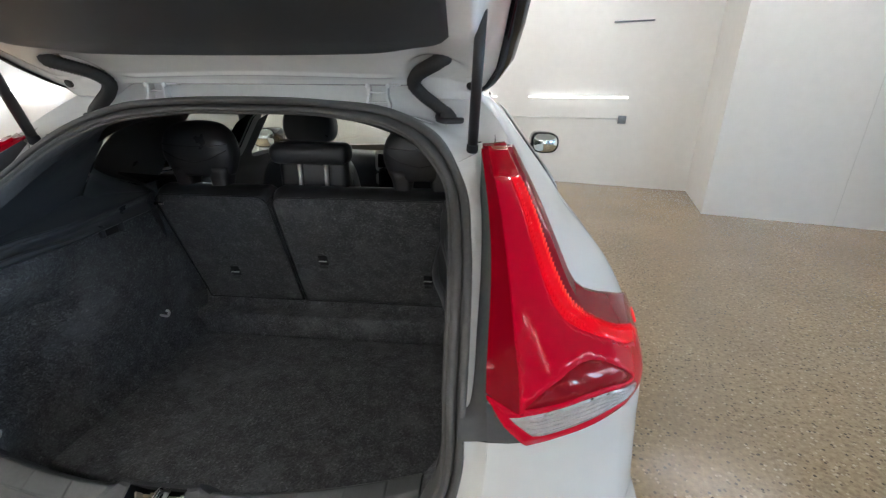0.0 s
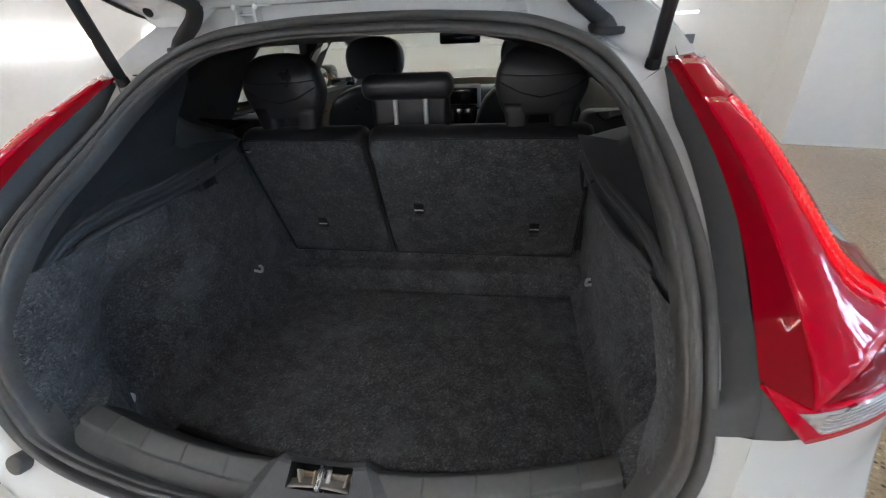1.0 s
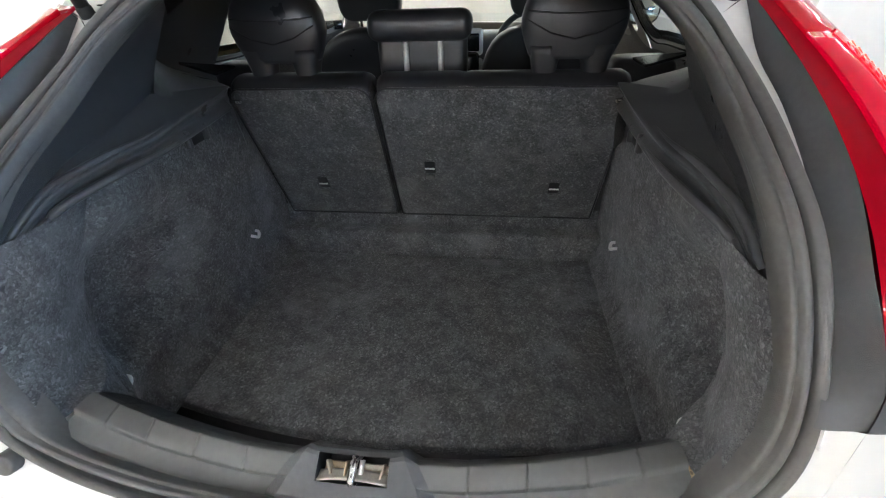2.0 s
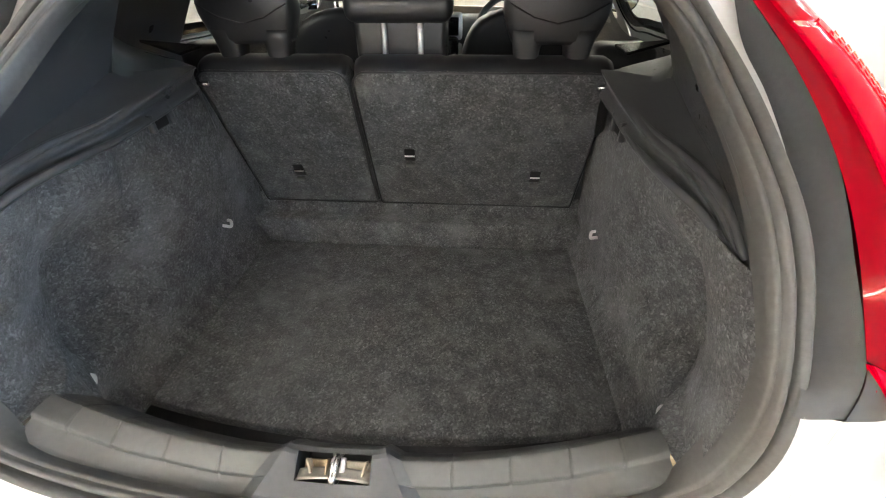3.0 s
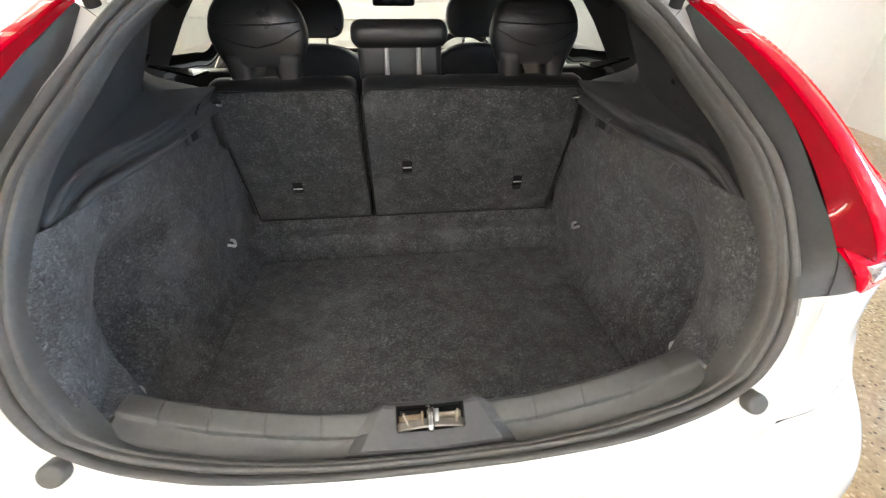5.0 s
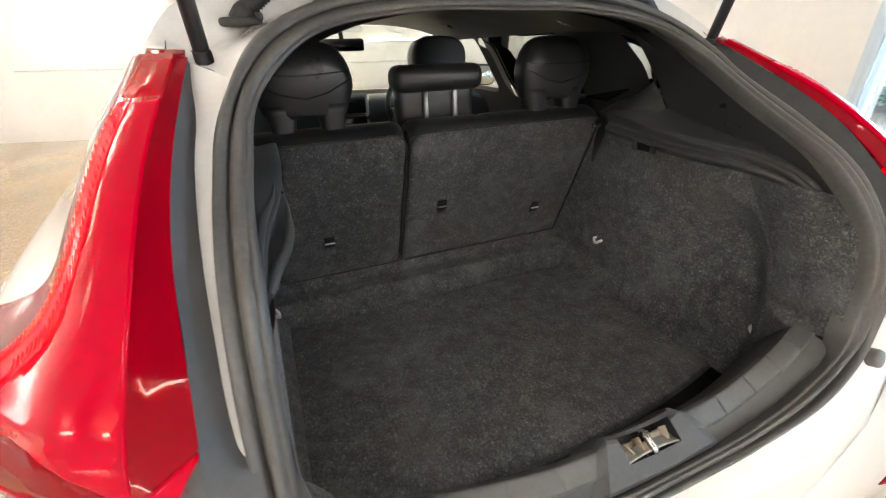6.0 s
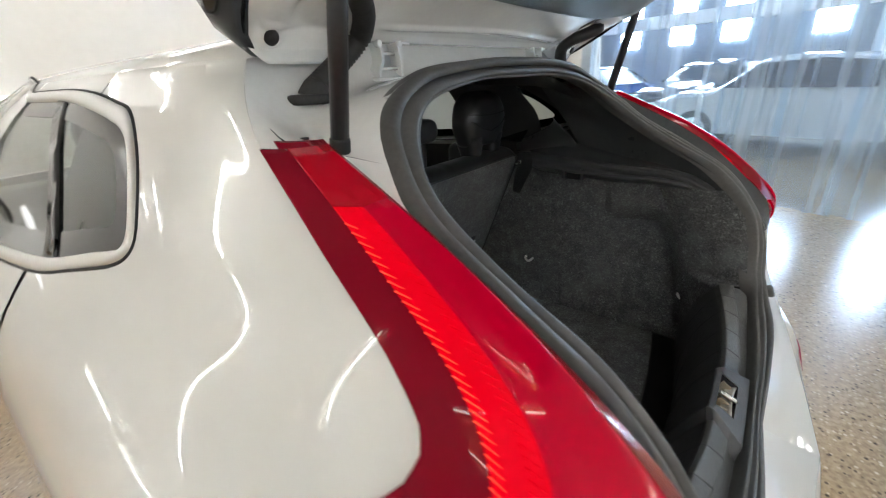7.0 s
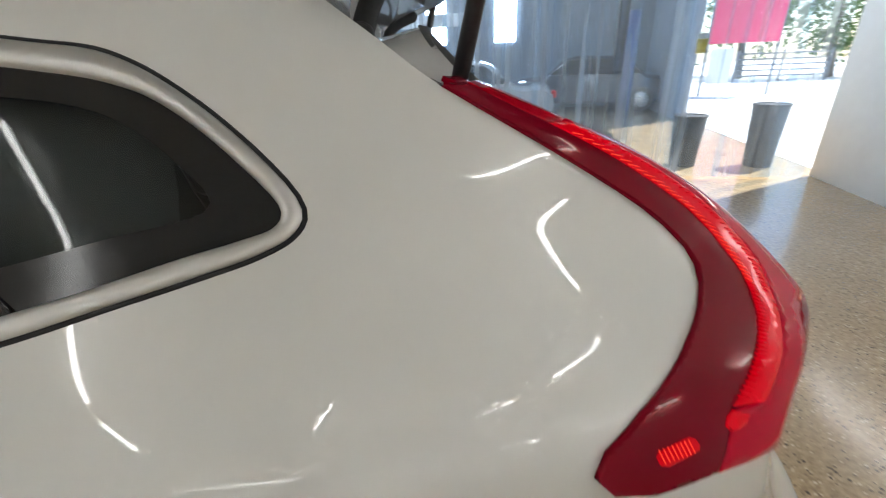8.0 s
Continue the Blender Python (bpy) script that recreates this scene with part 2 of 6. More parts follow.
def inside(poly, x, y):
    hit, n = False, len(poly)
    for i in range(n):
        (x1, y1), (x2, y2) = poly[i], poly[i - 1]
        if (y1 > y) != (y2 > y) and x < (x2 - x1) * (y - y1) / (y2 - y1) + x1:
            hit = not hit
    return hit


def rounded(points, n, closed=True):
    """A smooth outline through 2D points."""
    p = [(x, y, 0) for x, y in points]
    if closed:
        p = p[-2:] + p + p[:2]
        c = np.asarray(p, float)
        k = np.r_[0, np.cumsum(np.linalg.norm(np.diff(c, axis=0), axis=1))]
        q = herm(k, c, np.linspace(k[2], k[-2], n, endpoint=False))
        q = np.asarray(q)
        for _ in range(3):
            q = (np.roll(q, 1, 0) + 2 * q + np.roll(q, -1, 0)) / 4
        return [(float(a), float(b)) for a, b, _ in q]
    return [(a, b) for a, b, _ in curve(p, n)]


# ---- the car's outer skin ----
# Level sections of the right half: height, then (x, y) from the tail's middle round the corner and along the side to the nose.
ZS = [0.22, 0.40, 0.55, 0.68, 0.74, 0.80, 0.86, 0.93, 1.00, 1.05, 1.085, 1.125, 1.20, 1.283, 1.34, 1.385]
SLICES = [
 [(0,-.74),(.52,-.70),(.62,-.675),(.70,-.63),(.76,-.56),(.79,-.45),(.80,-.33),(.81,-.1),(.82,.3)],
 [(0,-.82),(.52,-.775),(.63,-.745),(.72,-.69),(.785,-.60),(.82,-.48),(.84,-.33),(.855,-.1),(.86,.3)],
 [(0,-.84),(.52,-.79),(.64,-.755),(.73,-.695),(.795,-.60),(.83,-.48),(.85,-.33),(.865,-.1),(.87,.3)],
 [(0,-.83),(.52,-.775),(.64,-.74),(.73,-.68),(.795,-.59),(.83,-.48),(.853,-.33),(.868,-.1),(.875,.3)],
 [(0,-.79),(.53,-.745),(.64,-.715),(.725,-.66),(.785,-.585),(.825,-.48),(.85,-.33),(.868,-.1),(.875,.3)],
 [(0,-.76),(.54,-.715),(.63,-.695),(.715,-.65),(.78,-.58),(.82,-.48),(.848,-.33),(.866,-.1),(.873,.3)],
 [(0,-.75),(.55,-.70),(.62,-.685),(.71,-.645),(.775,-.58),(.817,-.48),(.845,-.33),(.863,-.1),(.87,.3)],
 [(0,-.74),(.553,-.69),(.612,-.682),(.703,-.648),(.77,-.575),(.81,-.48),(.84,-.33),(.857,-.1),(.865,.3)],
 [(0,-.72),(.548,-.675),(.627,-.669),(.699,-.631),(.745,-.555),(.785,-.45),(.82,-.30),(.84,-.1),(.845,.3)],
 [(0,-.67),(.548,-.622),(.617,-.614),(.669,-.576),(.705,-.51),(.745,-.42),(.785,-.28),(.81,-.1),(.82,.3)],
 [(0,-.63),(.55,-.583),(.607,-.577),(.648,-.54),(.667,-.487),(.705,-.40),(.745,-.27),(.78,-.1),(.787,.3)],
 [(0,-.59),(.552,-.538),(.597,-.533),(.633,-.503),(.652,-.457),(.68,-.37),(.71,-.25),(.735,-.1),(.75,.3)],
 [(0,-.46),(.546,-.415),(.582,-.418),(.613,-.396),(.628,-.349),(.65,-.27),(.675,-.18),(.70,-.07),(.705,.3)],
 [(0,-.29),(.529,-.243),(.553,-.243),(.577,-.232),(.593,-.21),(.605,-.16),(.62,-.1),(.635,0),(.65,.3)],
 [(0,-.17),(.525,-.155),(.54,-.15),(.555,-.14),(.57,-.12),(.58,-.08),(.59,-.03),(.60,.05),(.615,.3)],
 [(0,-.09),(.50,-.085),(.51,-.08),(.52,-.07),(.53,-.055),(.54,-.03),(.545,0),(.55,.06),(.56,.3)],
]
FRONTS = [
 [(.83,1.2),(.82,2.2),(.72,3.2),(0,3.5)],[(.87,1.2),(.86,2.3),(.76,3.25),(0,3.55)],[(.875,1.2),(.87,2.3),(.76,3.2),(0,3.53)],
 [(.88,1.2),(.87,2.3),(.75,3.15),(0,3.48)],[(.88,1.2),(.86,2.3),(.74,3.1),(0,3.43)],[(.877,1.2),(.855,2.3),(.73,3.0),(0,3.35)],
 [(.873,1.2),(.85,2.25),(.72,2.85),(0,3.2)],[(.865,1.2),(.83,2.2),(.70,2.6),(0,2.85)],[(.845,1.2),(.80,2.1),(.68,2.3),(0,2.5)],
 [(.82,1.2),(.77,2.0),(.66,2.15),(0,2.33)],[(.787,1.2),(.74,1.93),(.64,2.06),(0,2.23)],[(.755,1.2),(.72,1.85),(.62,1.98),(0,2.13)],
 [(.705,1.1),(.68,1.70),(.58,1.82),(0,1.95)],[(.655,1.0),(.63,1.5),(.54,1.60),(0,1.70)],[(.62,.9),(.60,1.3),(.50,1.38),(0,1.45)],[(.565,.85),(.55,1.15),(.46,1.2),(0,1.25)],
]


SKIN = np.array([a + b for a, b in zip(SLICES, FRONTS)], float)
for row, height in zip(SKIN, ZS):
    if height > 0.75:
        row[0] = 2 * row[1] - row[2]


def slopes(v):
    """Tangents along axis 1, no longer than the nearer neighbour allows."""
    d = np.diff(v, axis=1)
    left, right = np.concatenate([d[:, :1], d], 1), np.concatenate([d, d[:, -1:]], 1)
    mean = (left + right) / 2
    most = 1.5 * np.minimum(np.linalg.norm(left, axis=2), np.linalg.norm(right, axis=2))[..., None]
    size = np.linalg.norm(mean, axis=2, keepdims=True) + 1e-12
    return mean * np.minimum(1.0, most / size)


# a fine table of the skin, evened out so that reflections run smoothly
FINE_U, FINE_Z = np.linspace(0, 12, 241), np.linspace(0.22, 1.385, 234)


def blur(v, sigma, axis):
    k = np.exp(-0.5 * (np.arange(-12, 13) / sigma) ** 2)
    k /= k.sum()
    v = np.moveaxis(v, axis, 0)
    ends = np.concatenate([2 * v[:1] - v[12:0:-1], v, 2 * v[-1:] - v[-2:-14:-1]])
    return np.moveaxis(sum(w * ends[i:i + len(v)] for i, w in enumerate(k)), 0, axis)


def fine_skin():
    rows = herm(ZS, SKIN, FINE_Z)
    slope = slopes(rows)
    i = np.clip(np.floor(FINE_U).astype(int), 0, SKIN.shape[1] - 2)
    s = (FINE_U - i)[None, :, None]
    t = (2*s**3 - 3*s**2 + 1)*rows[:, i] + (s**3 - 2*s**2 + s)*slope[:, i] + (3*s**2 - 2*s**3)*rows[:, i+1] + (s**3 - s**2)*slope[:, i+1]
    near = blur(blur(t, 3.0, 0), 5.0, 1)
    wide = blur(blur(blur(blur(near, 6.0, 0), 6.0, 1), 6.0, 0), 6.0, 1)
    far = np.clip((FINE_U - 6.0) / 1.2, 0, 1)[None, :, None]
    near = near + (wide - near) * far * far * (3 - 2 * far)
    w = np.clip((FINE_U - 0.6) / 0.4, 0, 1)[None, :, None] * np.clip((10.0 - FINE_U) / 0.5, 0, 1)[None, :, None]
    return t + (near - t) * w


FINE = fine_skin()
# the light's corner is set a little further out to the side than to the rear
CORNER = np.exp(-((FINE_U[None, :] - 2.9) / 0.8) ** 2 - ((FINE_Z[:, None] - 1.0) / 0.055) ** 2)[..., None]
FINE = FINE + CORNER * np.array([0.010, 0.016])
# its inner edge swells out to the rear
SWELL = np.clip((FINE_U - 1.0) / 0.6, 0, 1) * np.clip((3.2 - FINE_U) / 1.2, 0, 1)
SWELL = SWELL * SWELL * (3 - 2 * SWELL)
HEIGHT = np.interp(FINE_Z, [0.93, 0.97, 1.02, 1.07, 1.16, 1.26, 1.30], [0, 0.25, 0.85, 1, 0.8, 0.4, 0])
FINE = FINE + (HEIGHT[:, None] * SWELL[None, :])[..., None] * np.array([0.0, -0.023])
# under the beam of the light the corner tucks in
TUCK = np.interp(FINE_Z, [0.60, 0.70, 0.78, 0.82, 0.87, 0.935, 0.95, 0.97, 0.99, 1.01, 1.03], [0, 0.015, 0.027, 0.033, 0.041, 0.045, 0.039, 0.029, 0.013, 0.001, 0])
MIDDLE = np.interp(FINE_Z, [0.72, 0.78, 0.82, 0.86, 0.93, 0.95, 0.97, 1.0], [2.6, 2.9, 3.2, 3.5, 3.6, 3.45, 3.3, 3.2])
TUCK = TUCK[:, None] * np.exp(-((FINE_U[None, :] - MIDDLE[:, None]) / 0.95) ** 2) * np.clip((FINE_U[None, :] - 1.2) / 1.0, 0, 1)
FORWARD = TUCK[..., None] * np.array([0.05, 1.1])
# the bumper stands out round the lower corner
LOWER = np.clip((0.72 - FINE_Z) / 0.14, 0, 1)
LOWER = (0.042 * LOWER * LOWER * (3 - 2 * LOWER))[:, None, None]
OUTWARD = np.gradient(FINE, axis=1)[..., ::-1] * np.array([1.0, -1.0])
OUTWARD /= np.linalg.norm(OUTWARD, axis=2, keepdims=True) + 1e-9
FINE = FINE + OUTWARD * LOWER * (np.clip(FINE_U / 1.0, 0, 1) * np.clip((6.0 - FINE_U) / 1.5, 0, 1))[None, :, None]
# the right corner stands a little further out than the left one
WIDER = np.interp(FINE_U, [2.0, 3.5, 6.5, 9.0], [0, 0.022, 0.022, 0])[None, :] * np.interp(FINE_Z, [0.5, 0.7, 1.10, 1.30], [0.4, 1, 1, 0])[:, None]
SIDE_SKIN = {1: FINE + 0.35 * FORWARD + WIDER[..., None] * np.array([1.0, 0.0]), -1: FINE + FORWARD}
FINE = SIDE_SKIN[1]


def cubic(p0, p1, p2, p3, f):
    return 0.5 * (2*p1 + (p2 - p0)*f + (2*p0 - 5*p1 + 4*p2 - p3)*f**2 + (3*p1 - p0 - 3*p2 + p3)*f**3)


def skin(u, z):
    """Places on the car's right skin; u runs along a section from tail to nose, z is the height."""
    u, z = np.atleast_1d(np.asarray(u, float)), np.atleast_1d(np.asarray(z, float))
    a = np.clip(u / 0.05, 0, len(FINE_U) - 1.001)
    b = np.clip((z - 0.22) / 0.005, 0, len(FINE_Z) - 1.001)
    i, j = np.floor(a).astype(int), np.floor(b).astype(int)
    fa, fb = (a - i)[:, None], (b - j)[:, None]
    ii = [np.clip(i + k, 0, len(FINE_U) - 1) for k in (-1, 0, 1, 2)]
    jj = [np.clip(j + k, 0, len(FINE_Z) - 1) for k in (-1, 0, 1, 2)]
    xy = cubic(*[cubic(*[FINE[q, p] for p in ii], fa) for q in jj], fb)
    return np.column_stack([xy, z])


def skin_normal(u, z):
    du = skin(np.asarray(u) + 0.01, z) - skin(np.asarray(u) - 0.01, z)
    dz = skin(u, np.asarray(z) + 0.002) - skin(u, np.asarray(z) - 0.002)
    n = np.cross(dz, du)
    n = n / (np.linalg.norm(n, axis=1, keepdims=True) + 1e-12)
    flip = np.where((n[:, :1] < 0), -1.0, 1.0)
    rear = (np.abs(n[:, 0]) < 0.2) & (n[:, 1] > 0) & (np.asarray(u) < 4)
    side = np.where(rear[:, None], -n * np.where(n[:, 1:2] > 0, 1.0, -1.0), n * flip)
    return np.where((np.asarray(u) < 4.5)[:, None], -n, side)


def u_at(y, z):
    """The u at which the side of the car has this y at height z."""
    us = np.linspace(3.0, 11.0, 4000)
    ys = skin(us, np.full(4000, z))[:, 1]
    return float(np.interp(y, ys, us))


def side_outline(points):
    """(y, z) pairs on the side of the car as (u, z) pairs."""
    return [(u_at(y, z), z) for y, z in points]


def largest(faces, count):
    """The faces that hang together with the main sheet, without crumbs."""
    root = list(range(count))

    def find(i):
        while root[i] != i:
            root[i] = root[root[i]]
            i = root[i]
        return i

    for f in faces:
        for v in f[1:]:
            root[find(v)] = find(f[0])
    sizes = collections.Counter(find(f[0]) for f in faces)
    return [f for f in faces if sizes[find(f[0])] > 0.02 * len(faces)]


def dense(loop, du, dz):
    """The same outline with its long edges divided."""
    out = []
    for (a, b), (c, d) in zip(loop, loop[1:] + loop[:1]):
        n = max(1, int(math.ceil(max(abs(c - a) / du, abs(d - b) / (2 * dz)))))
        out += [(a + (c - a) * i / n, b + (d - b) * i / n) for i in range(n)]
    return out


def patch(name, outline, holes, material, parent, s, du=0.12, dz=0.014, lift=0.0, label="", depth=0.0):
    """A panel of the skin inside an outline in (u, z), less its holes, on the right (s = 1) or the left (s = -1)."""
    outline, holes = dense(outline, du, dz), [dense(h, du, dz) for h in holes]
    loops = [outline] + list(holes)
    pts, edges = [], []
    for loop in loops:
        k = len(pts)
        pts += loop
        edges += [(k + i, k + (i + 1) % len(loop)) for i in range(len(loop))]
    border = np.array(pts)
    us, zs = [p[0] for p in outline], [p[1] for p in outline]
    for a in np.arange(min(us) + du / 2, max(us), du):
        for b in np.arange(min(zs) + dz / 2, max(zs), dz):
            if inside(outline, a, b) and not any(inside(h, a, b) for h in holes):
                if (((border[:, 0] - a) / du) ** 2 + ((border[:, 1] - b) / dz) ** 2).min() > 0.3:
                    pts.append((a, b))
    scale = dz / du
    flat_pts = [Vector((a * scale, b)) for a, b in pts]
    from_cdt = delaunay_2d_cdt(flat_pts, edges, [], 0, 1e-7)
    vs, faces = from_cdt[0], from_cdt[2]
    uz = np.array([(v.x / scale, v.y) for v in vs])
    at, nor = skin(uz[:, 0], uz[:, 1]), skin_normal(uz[:, 0], uz[:, 1])
    at = at + nor * lift
    at[:, 0] *= s
    nor[:, 0] *= s
    keep = []
    for f in faces:
        a, b = uz[list(f)].mean(0)
        if inside(outline, a, b) and not any(inside(h, a, b) for h in holes):
            p = at[list(f)]
            n = np.cross(p[1] - p[0], p[2] - p[0])
            keep.append(list(f) if n @ nor[f[0]] > 0 else list(f)[::-1])
    keep = largest(keep, len(at))
    used = sorted({v for f in keep for v in f})
    place = {v: i for i, v in enumerate(used)}
    at, nor, keep = at[used], nor[used], [[place[v] for v in f] for f in keep]
    me = bpy.data.meshes.new(name)
    me.from_pydata(at.tolist(), [], keep)
    me.materials.append(material)
    me.shade_smooth()
    me.normals_split_custom_set_from_vertices(nor.tolist())
    ob = new(name, me)
    ob.parent = parent
    if label:
        tagged(ob, label)
    if depth:
        thicken(ob, depth)
    return ob


car = thing("hatchback_car", "white five-door hatchback parked indoors with its tailgate open", "car")

# outlines on the side, as (y, z)
GLASS = [(0.96, 1.345), (0.80, 1.347), (0.62, 1.347), (0.45, 1.345), (0.25, 1.328), (0.17, 1.317), (0.10, 1.303), (0.06, 1.287), (0.005, 1.249), (-0.035, 1.213), (-0.056, 1.193),
         (-0.052, 1.182), (-0.02, 1.170), (0.03, 1.160), (0.10, 1.144), (0.17, 1.130), (0.40, 1.105), (0.62, 1.09), (0.80, 1.083), (0.96, 1.077), (0.98, 1.085), (0.982, 1.15), (0.982, 1.21), (0.982, 1.27), (0.98, 1.335)]
FRAME = [(0.98, 1.362), (0.80, 1.364), (0.62, 1.364), (0.45, 1.362), (0.26, 1.349), (0.175, 1.338), (0.10, 1.324), (0.052, 1.300), (-0.002, 1.262), (-0.043, 1.226), (-0.071, 1.197),
         (-0.066, 1.174), (-0.04, 1.160), (0.02, 1.145), (0.095, 1.129), (0.165, 1.114), (0.40, 1.089), (0.62, 1.073), (0.80, 1.066), (0.98, 1.060), (1.004, 1.07), (1.006, 1.15), (1.006, 1.21), (1.006, 1.27), (1.004, 1.352)]
FRONT_GLASS = [(1.095, 1.338), (1.09, 1.28), (1.09, 1.21), (1.09, 1.14), (1.095, 1.08), (1.12, 1.072), (1.3, 1.07), (1.72, 1.07), (1.80, 1.09), (1.62, 1.20), (1.36, 1.31), (1.25, 1.335)]
LIGHT = [(1.0, 1.281), (1.0, 1.20), (1.0, 1.12), (1.0, 1.06), (1.0, 1.0), (1.35, 0.965), (1.85, 0.930), (2.4, 0.935), (3.1, 0.937), (3.9, 0.937), (4.6, 0.942), (5.2, 0.948), (5.75, 0.948),
         (5.97, 0.958), (6.02, 0.975), (5.9, 0.993), (5.62, 1.011), (5.3, 1.027), (4.92, 1.045), (4.5, 1.061), (4.2, 1.074), (4.03, 1.088), (3.97, 1.105), (4.0, 1.13), (4.0, 1.19), (4.0, 1.24), (4.0, 1.283)]
glass_uz, frame_uz = rounded(side_outline(GLASS), 200), rounded(side_outline(FRAME), 200)
front_uz = rounded(side_outline(FRONT_GLASS), 50)
# fields of the rear light
LED_IN = [(2.42, 1.2340), (2.46, 1.19), (2.50, 1.14), (2.54, 1.105), (2.64, 1.076), (2.84, 1.056), (3.14, 1.040), (3.60, 1.024), (4.10, 1.006), (4.62, 0.987)]
LED_OUT = [(3.04, 1.2355), (3.06, 1.19), (3.08, 1.14), (3.12, 1.103), (3.19, 1.080), (3.36, 1.062), (3.62, 1.046), (4.10, 1.026), (4.58, 1.009), (4.95, 0.994)]
GUIDE = rounded(LED_IN, 40, False) + rounded(LED_OUT[::-1], 40, False)
OUTER_LENS = rounded(LED_OUT[::-1], 40, False) + [(3.02, 1.2815), (4.0, 1.283), (4.0, 1.24), (4.0, 1.19), (4.0, 1.13), (3.97, 1.105), (4.03, 1.088), (4.2, 1.074), (4.5, 1.061), (4.92, 1.045), (5.3, 1.027),
              (5.62, 1.011), (5.9, 0.993), (6.02, 0.975), (5.97, 0.958), (5.75, 0.948), (5.3, 0.9485), (5.1, 0.975)]
CAP_LENS = [(1.56, 1.281), (1.56, 1.2368), (2.1, 1.2366), (2.50, 1.2362), (2.80, 1.2367), (3.03, 1.2376), (3.03, 1.281)]
BODY_LENS = [(1.0, 0.999), (1.35, 0.965), (1.85, 0.930), (2.4, 0.935), (3.1, 0.937), (3.9, 0.937), (4.6, 0.942), (5.2, 0.948), (5.3, 0.9485), (5.1, 0.975), (4.98, 0.990)] + rounded(LED_IN[::-1], 40, False) + [(2.1, 1.2360), (1.56, 1.2362), (1.56, 1.20), (1.56, 1.12), (1.56, 1.06), (1.56, 1.03), (1.56, 0.984), (1.3, 0.992)]
REVERSE = [(1.42, 0.980), (1.7, 0.984), (2.1, 0.986), (2.5, 0.984), (3.1, 0.975), (3.75, 0.960), (3.97, 0.954), (4.0, 0.950), (3.98, 0.946), (3.8, 0.944), (3.4, 0.946), (3.0, 0.948), (2.4, 0.947), (2.05, 0.946), (1.9, 0.949)]
MAROON = [(1.62, 0.992), (1.85, 1.006), (2.1, 1.015), (2.35, 1.021), (2.6, 1.0225), (2.85, 1.019), (3.15, 1.009), (3.5, 0.992), (3.75, 0.977), (3.88, 0.967), (3.7, 0.969), (3.1, 0.982), (2.5, 0.991), (2.0, 0.993)]
SIDE_LAMP = [(5.36, 0.978), (5.38, 0.974), (5.5, 0.972), (5.62, 0.970), (5.66, 0.973), (5.66, 0.980), (5.63, 0.983), (5.5, 0.985), (5.40, 0.986), (5.37, 0.984)]
SIDE_GLOW = [(4.84, 0.984), (4.90, 0.979), (5.0, 0.977), (5.08, 0.978), (5.10, 0.983), (5.05, 0.989), (4.97, 0.992)]


def arch(y, z, r):
    return side_outline([(y + r * math.cos(a), z + r * math.sin(a)) for a in np.linspace(0, 2 * math.pi, 40, endpoint=False)])


